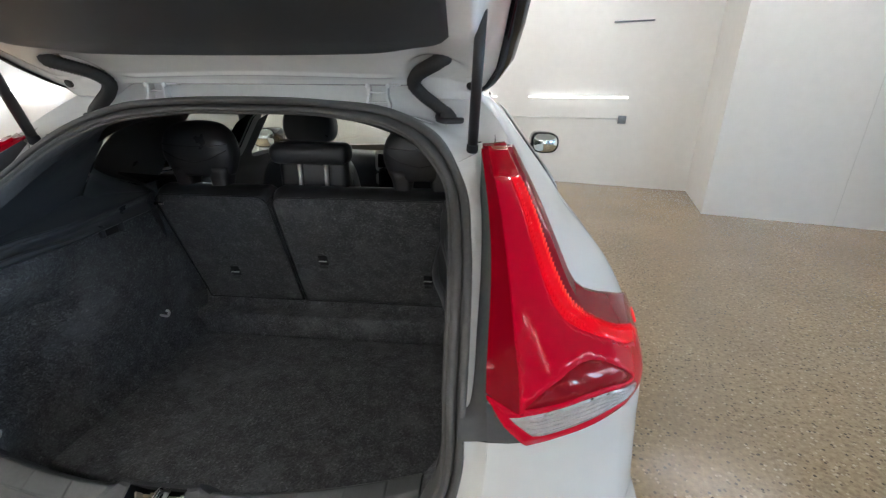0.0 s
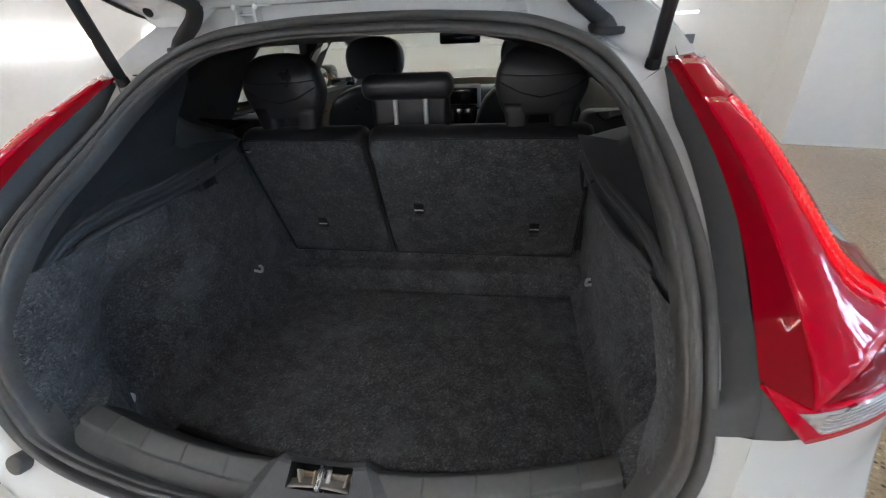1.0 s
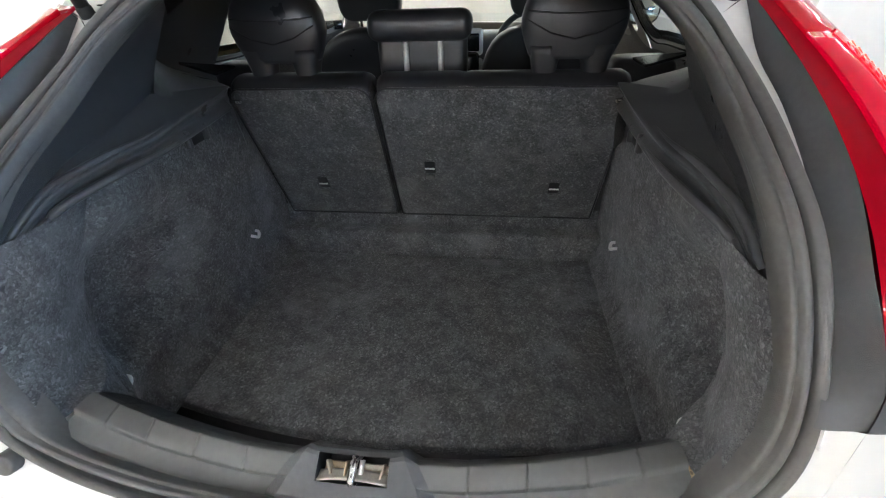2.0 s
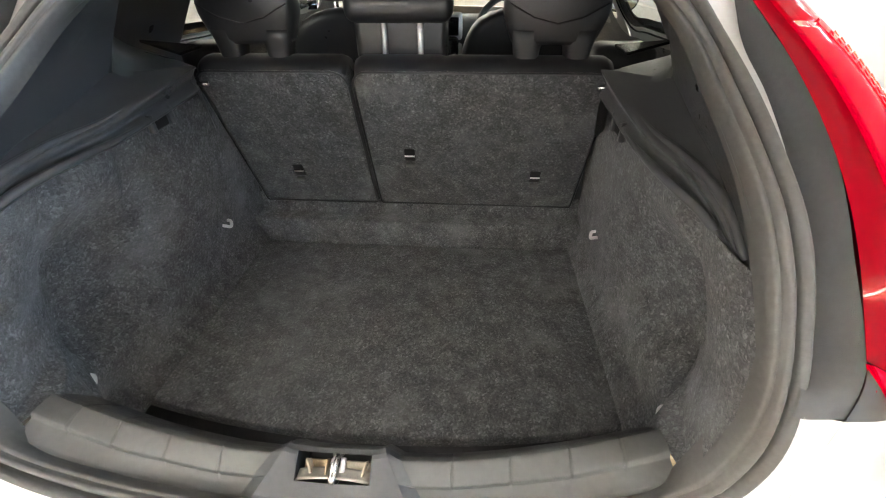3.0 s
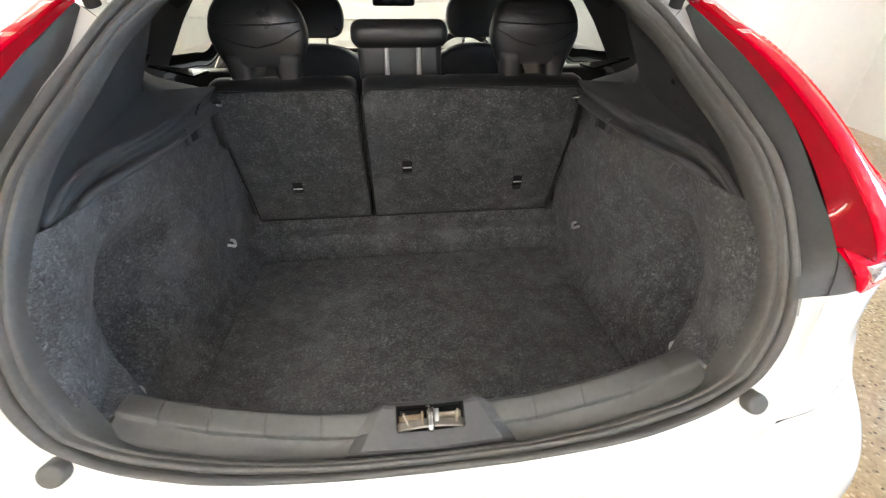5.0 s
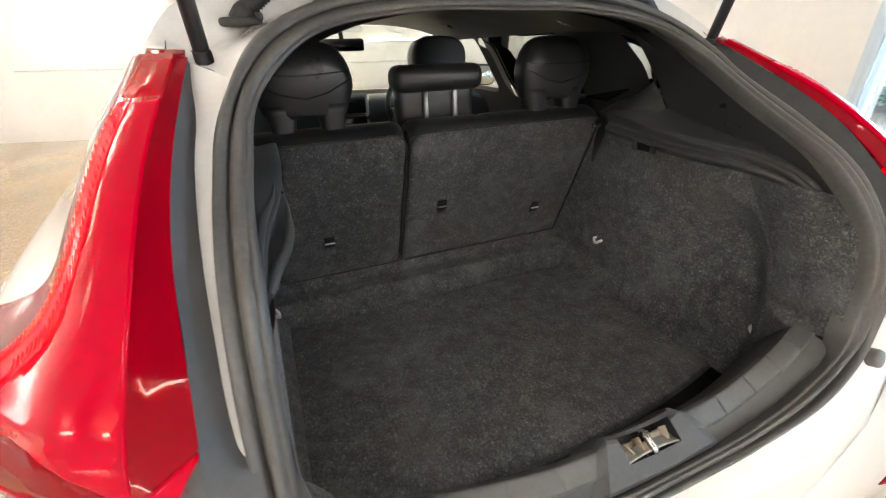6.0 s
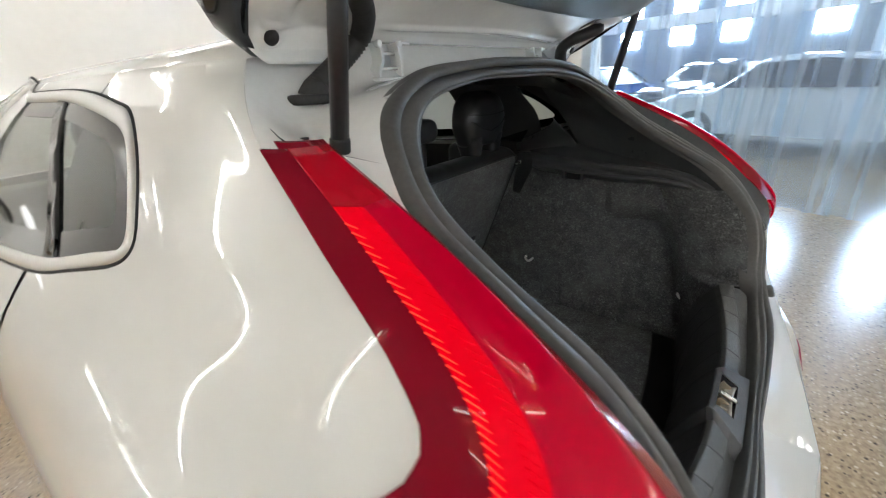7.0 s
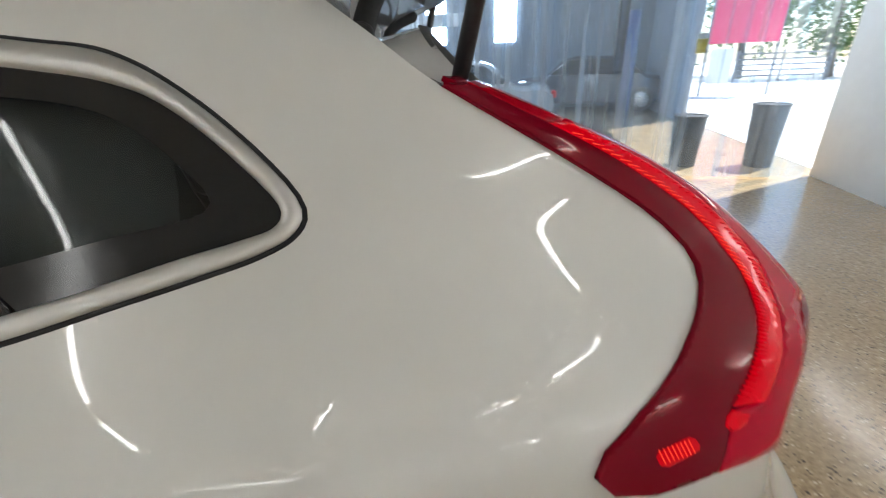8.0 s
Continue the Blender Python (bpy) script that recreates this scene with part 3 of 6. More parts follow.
DOOR_U = 7.80
POST_U = u_at(1.045, 1.0)
for s in (1, -1):
    FINE = SIDE_SKIN[s]
    k = LIGHT.index((1.85, 0.930))
    quarter = [(1.0, 0.742), (1.0, 0.86), (1.0, 0.931), (1.3, 0.9305)] + LIGHT[k:] + [(3.85, 1.303), (3.55, 1.325), (3.2, 1.350), (2.8, 1.372), (2.4, 1.385),
               (DOOR_U, 1.385), (DOOR_U, 1.30), (DOOR_U, 1.2), (DOOR_U, 1.1), (DOOR_U, 1.0), (7.6, 0.86), (7.4, 0.742)]
    patch("quarter_panel", quarter, [frame_uz], M_PAINT, car, s, label="glossy white rear quarter panel")
    patch("rear_bumper", [(0.0, 0.22), (0.0, 0.68), (0.33, 0.685), (0.66, 0.70), (1.0, 0.738), (1.1, 0.7408), (6.3, 0.7408), (6.1, 0.6), (6.05, 0.4), (6.05, 0.22)], [], M_PAINT, car, s, du=0.2, dz=0.02, label="glossy white bumper")
    patch("bumper_reflector", [(0.66, 0.605), (0.74, 0.612), (0.92, 0.641), (0.91, 0.628), (0.80, 0.603), (0.72, 0.595)], [], M_LENSDARK, car, s, du=0.05, dz=0.006, lift=0.002, depth=0.004, label="red reflector low on the bumper")
    door = [(DOOR_U + 0.03, 1.385), (POST_U - 0.01, 1.385), (POST_U - 0.01, 0.26), (8.25, 0.26), (7.95, 0.55), (7.63, 0.86), (DOOR_U + 0.03, 1.0), (DOOR_U + 0.03, 1.2)]
    door_hole = [p for p in frame_uz]
    patch("rear_door", door, [door_hole], M_PAINT, car, s, du=0.1, dz=0.02)
    patch("front_door", [(POST_U + 0.01, 1.385), (POST_U + 0.01, 0.26), (9.75, 0.26), (9.75, 0.93), (9.8, 1.1), (9.8, 1.3), (9.7, 1.385)], [front_uz], M_PAINT, car, s, du=0.1, dz=0.02)
    patch("front_wing", [(9.77, 0.22), (9.77, 0.93), (9.82, 1.05), (9.82, 1.385), (10.3, 1.385), (10.3, 1.05), (11.0, 0.99), (12.0, 0.99), (12.0, 0.22)], [arch(2.65, 0.33, 0.35)], M_PAINT, car, s, du=0.1, dz=0.02)
    patch("windscreen", [(10.33, 1.03), (10.33, 1.38), (12.0, 1.38), (12.0, 1.0), (11.0, 1.0)], [], M_GLASS, car, s, du=0.2, dz=0.05).visible_shadow = False
    # quarter and door glass, its bright frame, the black gap round it and the divider
    ring = []
    for f, lift in ((-0.12, -0.006), (-0.05, 0.0005), (0.08, 0.0035), (0.3, 0.0055), (0.6, 0.0055), (0.86, 0.0035), (1.0, 0.0), (1.04, -0.006)):
        uz = np.array(glass_uz) * (1 - f) + np.array(frame_uz) * f
        at = skin(uz[:, 0], uz[:, 1]) + skin_normal(uz[:, 0], uz[:, 1]) * lift
        ring.append(at * np.array([s, 1, 1]))
    bm = grid_mesh(ring, close_u=True)
    bmesh.ops.recalc_face_normals(bm, faces=bm.faces)
    part("window_frame", bm, M_CHROME, car, "satin silver window surround")
    uz = np.array(glass_uz) * -0.04 + np.array(frame_uz) * 1.04
    at = skin(uz[:, 0], uz[:, 1]) - skin_normal(uz[:, 0], uz[:, 1]) * 0.0015
    part("frame_gap", tube([tuple(q * np.array([s, 1, 1])) for q in np.vstack([at, at[:2]])], 0.0036, 6), M_DARK, car)
    patch("side_window", glass_uz, [], M_SIDE_GLASS, car, s, du=0.1, dz=0.02, lift=-0.004).visible_shadow = False
    patch("front_window", front_uz, [], M_GLASS, car, s, du=0.1, dz=0.02, lift=-0.004).visible_shadow = False
    bar = list(side_outline([(0.45, 1.343), (0.50, 1.345), (0.36, 1.24), (0.205, 1.126), (0.16, 1.131), (0.31, 1.24)]))
    patch("window_divider", bar, [], M_BLACK, car, s, du=0.03, dz=0.02, lift=0.001, depth=0.01)
    patch("inner_liner", [(1.0, 0.5), (1.0, 1.27), (3.0, 1.27), (6.6, 1.36), (6.9, 1.15), (7.2, 1.1), (7.2, 0.5)], [], M_DARK, car, s, du=0.25, dz=0.03, lift=-0.035)
    # rear light
    lamp = new("tail_light")
    lamp.parent = car
    tagged(lamp, "tall red tail light wrapping the rear corner, lit")
    patch("lens", BODY_LENS, [REVERSE, MAROON], M_LENS, lamp, s, du=0.08, dz=0.008, lift=0.007, depth=0.008)
    patch("cap_lens", CAP_LENS, [], M_LENSCAP, lamp, s, du=0.08, dz=0.008, lift=0.007, depth=0.008)
    patch("lens_flange", [(1.10, 1.2800), (1.10, 1.2890), (2.2, 1.2905), (3.30, 1.2925), (3.30, 1.2805)], [], M_LENSDARK, lamp, s, du=0.1, dz=0.006, lift=0.0015, depth=0.006, label="stepped red upper flange")
    zz = np.linspace(0.97, 1.281, 44)
    lines = []
    for uu in (1.0, 1.62):
        at = skin(np.full(44, uu), zz) + skin_normal(np.full(44, uu), zz) * (0.0045 if uu < 1.1 else 0.009)
        lines.append([np.polyfit(zz, at[:, k], 4) for k in (0, 1)])
    rows = []
    for f in np.linspace(0, 1, 9):
        zc = np.linspace(1.001 - 0.016 * f, 1.281, 40)
        a0, b0 = (np.column_stack([np.polyval(q, zc) for q in line] + [zc]) for line in lines)
        rows.append((a0 + (b0 - a0) * f) * np.array([s, 1, 1]) + np.array([s * 0.002, -0.003, 0]) * math.sin(math.pi * f))
    bm = grid_mesh(rows)
    bmesh.ops.recalc_face_normals(bm, faces=bm.faces)
    part("inner_lens", bm, M_LENSMID, lamp, "darker red inner facet")
    for k in range(5):
        f = (k + 0.5) / 5
        us = np.linspace(1.75, 3.85, 24)
        hi, lo = np.interp(us, [1.42, 2.1, 2.5, 3.1, 3.97], [0.980, 0.985, 0.983, 0.974, 0.953]), np.interp(us, [1.42, 1.9, 3.0, 3.98], [0.975, 0.950, 0.949, 0.947])
        at = skin(us, lo + (hi - lo) * f) + skin_normal(us, lo + (hi - lo) * f) * 0.0085
        part("lens_rib", tube([(s * q[0], q[1], q[2]) for q in at], 0.0010, 6), M_CLEAR, lamp)
    patch("strip_foot", [(1.0, 0.995), (1.35, 0.965), (1.85, 0.9305), (1.5, 0.9303), (1.3, 0.931), (1.0, 0.9315)], [], M_PLASTIC, car, s, du=0.1, dz=0.01, lift=0.001, label="grey plastic foot of the strip")
    patch("outer_lens", OUTER_LENS, [], M_LENSDARK, lamp, s, du=0.03, dz=0.004, lift=0.006, depth=0.008, label="darker red outer band")
    patch("light_guide", GUIDE, [], M_LED, lamp, s, du=0.05, dz=0.006, lift=0.0073, depth=0.008, label="glowing ribbed light guide")
    patch("reversing_lens", REVERSE, [], M_CLEAR, lamp, s, du=0.06, dz=0.006, lift=0.008, depth=0.008, label="clear ribbed reversing lens")
    patch("brake_lens", MAROON, [], M_MAROON, lamp, s, du=0.08, dz=0.006, lift=0.0065, depth=0.008, label="unlit dark red brake lens")
    rail_in, rail_out = curve([(p, q * 10, 0) for p, q in LED_IN], 123), curve([(p, q * 10, 0) for p, q in LED_OUT], 123)
    for k in range(4, 121):
        t, o = rail_in[k], rail_out[k]
        # bright teeth along the outer edge, fainter ones along the inner edge
        teeth = [(1.0, 0.72, M_RIB if k < 64 else M_LED)] if k % 2 else ([(0.30, 0.10, M_LED)] if k < 70 else [])
        for f0, f1, material in teeth:
            a, b = t + (o - t) * f0, t + (o - t) * f1
            ends = skin([a[0], b[0]], [a[1] / 10 + 0.0030, b[1] / 10]) + skin_normal([a[0], b[0]], [a[1] / 10, b[1] / 10]) * 0.0084
            part("guide_rib", tube([(s * p[0], p[1], p[2]) for p in ends], [0.0010, 0.0005], 5), material, lamp)
    # glowing lamp element on the flank
    patch("side_lamp", SIDE_LAMP, [], M_LED, lamp, s, du=0.05, dz=0.006, lift=0.0075, depth=0.003)
    patch("side_glow", SIDE_GLOW, [], M_LED, lamp, s, du=0.05, dz=0.006, lift=0.0075, depth=0.003)
    for k in range(8):
        ends = skin([5.42 + 0.03 * k] * 2, [0.974, 0.985]) + skin_normal([5.42 + 0.03 * k] * 2, [0.974, 0.985]) * 0.0078
        part("lamp_rib", tube([(s * p[0], p[1], p[2]) for p in ends], 0.0008, 5), M_RIB, lamp)
    # black band printed round the edge of the glass
    mid_uz = np.mean(glass_uz, axis=0)
    band = [(u + (mid_uz[0] - u) * 0.20, z + (mid_uz[1] - z) * 0.27) for u, z in glass_uz]
    patch("glass_band", glass_uz, [band], M_BLACK, car, s, du=0.05, dz=0.01, lift=-0.0028)

# ---- roof ----
edge = skin(np.linspace(1, 10.3, 60), np.full(60, 1.385))
rows = []
for f in 1 - np.linspace(0, 1, 41) ** 1.8:
    rows.append([(x * f, y if y > 0 else y + 0.03 * (1 - f * f), 1.385 + 0.026 * (1 - f ** 2) + 0.030 * (1 - f ** 14)) for x, y, z in edge])
for s in (1, -1):
    bm = grid_mesh([sides(r, s) for r in rows])
    bmesh.ops.recalc_face_normals(bm, faces=bm.faces)
    part("roof", bm, M_PAINT, car)

# ---- opening: jamb, black strip, seal ----
SEAL_OUT = [(0, -.225, 1.378), (.18, -.22, 1.373), (.331, -.21, 1.355), (.431, -.232, 1.312), (.495, -.31, 1.228), (.518, -.448, 1.146), (.523, -.586, 1.052), (.521, -.665, .949),
            (.518, -.692, .865), (.500, -.702, .803), (.455, -.718, .768), (.34, -.740, .739), (.17, -.744, .712), (0, -.738, .695)]
SEAL_IN = [(0, -.195, 1.342), (.2, -.2, 1.337), (.36, -.225, 1.303), (.445, -.288, 1.232), (.472, -.40, 1.156), (.481, -.547, 1.071), (.484, -.635, .976), (.486, -.659, .89),
           (.474, -.668, .82), (.43, -.685, .764), (.32, -.700, .731), (.16, -.712, .713), (0, -.713, .707)]
STRIP_IN = [(.527, -.23, 1.262), (.532, -.312, 1.216), (.537, -.405, 1.166), (.538, -.496, 1.109), (.535, -.58, 1.044), (.530, -.65, .97), (.520, -.688, .938)]
CHANNEL = {}
for s in (1, -1):
    FINE = SIDE_SKIN[s]
    body_edge = [(0, -.06, 1.43), (.25, -.065, 1.42), (.42, -.073, 1.402)] + [tuple(p) for p in skin([2.4, 2.8, 3.2, 3.55, 3.85, 3.98], [1.384, 1.371, 1.349, 1.324, 1.302, 1.287])]
    # painted channel over the top of the opening
    top_out = [tuple(p) for p in curve(SEAL_OUT[:5], 30)]
    top_mid = [(0, -.112, 1.366), (.2, -.112, 1.359), (.30, -.110, 1.350), (.38, -.113, 1.339), (.455, -.120, 1.323), (.503, -.160, 1.296), (.534, -.232, 1.276)]
    channel = loft([sides(body_edge, s), sides(top_mid, s), sides(top_out[:-2], s)], 60, 10, flip=s > 0)
    CHANNEL[s] = BVHTree.FromBMesh(channel)
    part("jamb_channel", channel, M_JAMB, car)
    # painted jamb down the side, between the seal and the black strip
    low_out = [top_out[-3]] + [tuple(p) for p in SEAL_OUT[4:8]] + [(.519, -.688, .90)]
    low_strip = [(.534, -.232, 1.276)] + [(x - 0.002, y + 0.004, z) for x, y, z in STRIP_IN[1:]] + [(.522, -.693, .90)]
    part("side_jamb", loft([sides(low_out, s), sides(low_strip, s)], 40, 4, flip=s < 0), M_JAMB, car)
    edge_in = [tuple(p) for p in skin(np.full(9, 1.0), np.linspace(1.281, 0.99, 9))] + [tuple(p) for p in skin([1.0, 1.0], [0.958, 0.933])]
    foot = STRIP_IN[:-1] + [(.521, -.684, .945), (.5205, -.688, .928)]
    strip = loft([sides([(x - .010, y + .004, z - .002) for x, y, z in foot], s), sides(foot, s), sides([(x + .001, y + .001, z) for x, y, z in edge_in], s)], 40, 5, flip=s < 0)
    part("light_gasket", strip, M_PLASTIC, car, "grey plastic strip along the light")
    edge_low = [tuple(p) for p in skin([1.0] * 4 + [1.0, 0.66, 0.33, 0.0], [0.931, 0.88, 0.83, 0.78, 0.738, 0.70, 0.685, 0.68])]
    seal_run = [(.5205, -.682, .926), (.518, -.692, .865), (.500, -.702, .803), (.455, -.718, .768), (.34, -.740, .739), (.17, -.744, .712), (0, -.738, .695)]
    half = [tuple((np.array(p) * 0.5 + np.array(q) * 0.5) + np.array((0, 0.004, -0.004))) for p, q in zip(curve(seal_run, 12), curve(edge_low, 12))]
    lower = loft([sides(seal_run, s), sides(half, s), sides(edge_low, s)], 40, 5, flip=s > 0)
    part("tail_ledge", lower, M_PAINT, car)


full_out = [(-x, y, z) for x, y, z in SEAL_OUT[:0:-1]] + SEAL_OUT
full_in = [(-x, y, z) for x, y, z in SEAL_IN[:0:-1]] + SEAL_IN
a, b = curve(full_out, 220), curve(full_in, 220)
rows = []
for f, lift in [(0.0, -0.01), (0.0, 0.003), (0.04, 0.009), (0.12, 0.012), (0.28, 0.012), (0.34, 0.009), (0.36, -0.003), (0.42, -0.003), (0.44, 0.009), (0.52, 0.017), (0.64, 0.021), (0.74, 0.020), (0.77, 0.014), (0.81, 0.014), (0.84, 0.017), (0.94, 0.013), (1.0, 0.003), (1.0, -0.02)]:
    c = a + (b - a) * f
    o = np.zeros_like(c)
    o[:, 1] = -1.0
    top = np.clip((c[:, 2] - 1.25) / 0.1, 0, 1)
    low = np.clip((0.80 - c[:, 2]) / 0.05, 0, 1)
    o[:, 2] = low * 1.6 - top * 0.2
    o /= np.linalg.norm(o, axis=1, keepdims=True)
    proud = 0.016 * np.clip((c[:, 2] - 1.0) / 0.1, 0, 1) * np.clip((1.35 - c[:, 2]) / 0.09, 0, 1) * (0.02 < f < 0.98)
    rows.append(c + o * (lift + proud)[:, None])
bm = grid_mesh(rows)
bmesh.ops.recalc_face_normals(bm, faces=bm.faces)
part("boot_seal", bm, M_RUBBER, car, "black rubber seal round the boot opening")


# ---- boot interior ----
def step01(x):
    x = np.clip(x, 0, 1)
    return x * x * (3 - 2 * x)


def side_x(y, z):
    """Half the boot's width: straight by the seat, then a pocket that falls back behind the wheel arch."""
    x = 0.497 + 0.03 * step01((1.02 - z) / 0.34)
    x -= 0.016 * math.exp(-((y + 0.08) / 0.12) ** 2 - ((z - 0.80) / 0.15) ** 2)
    x += 0.072 * step01((-0.165 - y) / 0.25) * step01((1.005 - z) / 0.10) * step01((z - 0.665) / 0.09)
    x -= 0.010 * step01((y + 0.470) / 0.02) * step01((-0.262 - y) / 0.02) * step01((z - 0.900) / 0.02)
    return x - 0.03 * step01((0.60 - z) / 0.07)


rows = []
for k, x in enumerate([-0.516, -0.516, -0.513] + list(np.linspace(-0.50, 0.50, 41)) + [0.513, 0.516, 0.516]):
    y0, low = -0.514 + 0.058 * (x / 0.516) ** 2, 0.027 if k in (0, 46) else (0.004 if k in (1, 45) else 0.0)
    rows.append([(x, y, z - (low if z > 0.51 else 0)) for y, z in [(y0, 0.502), (y0, 0.525), (y0 + 0.002, 0.5285), (y0 + 0.006, 0.530)] + [(y0 + (0.139 - y0) * f, 0.530) for f in np.linspace(0.05, 1, 20)] + [(0.143, 0.528), (0.145, 0.523), (0.145, 0.502)]])
part("boot_floor", grid_mesh(rows, flip=True), M_CARPET, car, "charcoal carpeted boot floor board")
base_bm = box((1.12, 0.95, 0.02), (0, -0.19, 0.490))
part("boot_well", base_bm, M_TRIM, car)
profile = [(0.158, 0.50), (0.161, 0.53), (0.165, 0.592), (0.1655, 0.598), (0.167, 0.6035), (0.170, 0.606), (0.175, 0.607), (0.205, 0.604), (0.228, 0.604), (0.234, 0.612), (0.238, 0.63), (0.25, 0.66)]
rows = [[(x, y, z + 0.0015 * math.sin(x * 23.0) * (0.58 < z < 0.615)) for y, z in profile] for x in np.linspace(-0.54, 0.54, 61)]
part("carpet_step", grid_mesh(rows, flip=True), M_CARPET, car)
for x in (0.02, 0.085):
    part("fabric_tab", box((0.022, 0.004, 0.006), (x, 0.172, 0.597), 0.001), M_PLASTIC, car)

CREASE = [(.47, .445, -.585), (.60, .450, -.575), (.66, .468, -.562), (.70, .498, -.540), (.745, .522, -.522), (.80, .536, -.507), (.86, .540, -.492), (.92, .528, -.468), (.97, .515, -.445), (1.06, .50, -.40)]
REAR = [(.47, .445, -.585), (.60, .449, -.578), (.70, .4495, -.588), (.766, .4495, -.606), (.777, .451, -.645), (.785, .457, -.692), (.82, .470, -.668), (.89, .485, -.658), (.976, .484, -.636), (1.02, .483, -.60), (1.06, .481, -.565)]


def at_height(table, z):
    zs = [r[0] for r in table]
    return np.array([float(np.interp(z, zs, [r[1] for r in table])), float(np.interp(z, zs, [r[2] for r in table]))])


for s in (1, -1):
    rows, flange = [], []
    for z in np.r_[np.linspace(0.525, 0.75, 29), np.linspace(0.756, 0.798, 19), np.linspace(0.803, 1.045, 35)]:
        row, rim = [], []
        f = (z - 0.525) / 0.52
        c, r = at_height(CREASE, z), at_height(REAR, z)
        for g in np.r_[np.linspace(0, 0.9, 60), np.linspace(0.915, 1, 10)]:
            y = 0.24 + (c[1] - 0.24) * g
            w = step01((g - 0.90) / 0.10) ** 1.5
            row.append((s * (side_x(y, z) * (1 - w) + c[0] * w), y, z - 0.02 * f * step01((0.1 - y) / 0.5)))
        for g in np.linspace(0, 1, 16):
            x, y = c + (r - c) * g
            belly = 0.012 * math.sin(math.pi * g) ** 0.8
            rim.append((s * (x - belly), y, z - 0.02 * f + 0.004 * g))
        rows.append([tuple(p) for p in row])
        flange.append(rim)
    part("side_carpet", grid_mesh(rows, flip=s > 0), M_CARPET, car, "charcoal carpet lining the side of the boot")
    part("carpet_flange", grid_mesh(flange, flip=s > 0), M_CARPET, car, "charcoal carpet edge beside the boot opening")
    # pillar trim and parcel shelf ledge
    a = [(.36, -.225, 1.303), (.445, -.288, 1.232), (.472, -.40, 1.156), (.481, -.547, 1.071), (.486, -.60, 1.02)]
    m1 = [(.43, -.125, 1.305), (.489, -.195, 1.215), (.501, -.28, 1.145), (.493, -.43, 1.088), (.489, -.585, 1.02)]
    b = [(.50, -.02, 1.31), (.515, -.115, 1.19), (.527, -.155, 1.128), (.508, -.33, 1.095), (.494, -.46, 1.075), (.492, -.565, 1.022)]
    part("pillar_trim", loft([sides(a, s), sides(m1, s), sides(b, s)], 44, 8, flip=s < 0), M_TRIM, car, "black plastic pillar trim")
    c_top = [(.527, -.155, 1.128), (.514, -.24, 1.108), (.505, -.34, 1.09), (.497, -.444, 1.075), (.493, -.52, 1.05), (.492, -.565, 1.022)]
    c_a0 = [(.445, -.03, 1.115), (.445, -.165, 1.100), (.458, -.285, 1.082), (.478, -.39, 1.074), (.487, -.49, 1.058), (.490, -.563, 1.020)]
    c_a = [(.437, -.03, 1.108), (.437, -.165, 1.092), (.450, -.285, 1.074), (.470, -.39, 1.066), (.480, -.48, 1.050), (.487, -.545, 1.020)]
    c_g = [(.452, -.03, 1.085), (.452, -.165, 1.072), (.458, -.285, 1.060), (.474, -.39, 1.052), (.484, -.47, 1.040), (.488, -.53, 1.020)]
    c_b0 = [(.442, -.03, 1.070), (.442, -.18, 1.058), (.441, -.305, 1.052), (.452, -.42, 1.049), (.474, -.48, 1.036), (.481, -.506, 1.026)]
    c_b = [(.446, -.03, 1.058), (.445, -.18, 1.048), (.444, -.305, 1.043), (.455, -.415, 1.042), (.474, -.475, 1.030), (.482, -.503, 1.020)]
    c_in = [(.50, -.03, 1.035), (.50, -.18, 1.025), (.50, -.305, 1.02), (.505, -.41, 1.02), (.505, -.47, 1.01), (.50, -.51, 1.0)]
    part("ledge", loft([sides(c, s) for c in ([(x + .014, y, z + .02) for x, y, z in c_top], c_top, c_a0, c_a, c_g, c_b0, c_b, c_in)], 44, 4, flip=s > 0), M_LEDGE, car, "black plastic parcel shelf ledge")
    for run in (c_a0, c_b0):
        ridge = curve(run[1:], 34)[:-1]
        part("ledge_ridge", tube([(s * (x + 0.002), y, z - 0.001) for x, y, z in ridge], [0.001 + 0.0062 * step01(k / 20) for k in range(32)] + [0.0045], 10), M_LEDGE, car, "moulded ridge of the ledge")
    d0 = [(.437, -.03, 1.108), (.474, .037, 1.098), (.54, .08, 1.104), (.62, .12, 1.112)]
    d1 = [(.46, -.10, 1.108), (.50, -.08, 1.118), (.545, -.03, 1.13), (.62, .04, 1.145)]
    d2 = [(.505, -.145, 1.120), (.528, -.12, 1.140), (.555, -.08, 1.165), (.60, -.03, 1.19)]
    d3 = [(.527, -.145, 1.128), (.538, -.11, 1.16), (.558, -.055, 1.195), (.60, -.005, 1.22)]
    part("corner_trim", loft([sides(c, s) for c in (d0, d1, d2, d3)], 20, 5, flip=s > 0), M_LIT_TRIM, car, "smooth grey plastic corner trim, paled by painted window light")
    part("ledge_front", loft([sides([(.437, -.03, 1.108), (.452, -.03, 1.085), (.446, -.03, 1.058), (.455, .0, 1.0), (.47, .03, .95)], s), sides([(.474, .037, 1.098), (.49, .045, 1.08), (.49, .05, 1.05), (.50, .07, 1.0), (.51, .09, .95)], s)], 16, 4, flip=s > 0), M_TRIM, car)
    for dy in (-0.03, 0.03):
        part("shelf_clip", box((0.012, 0.012, 0.036), (s * 0.447, -0.17 + dy, 1.045), 0.003), M_TRIM, car)
    part("clip_slot", box((0.008, 0.045, 0.030), (s * 0.452, -0.17, 1.043), 0.003), M_DARK, car)
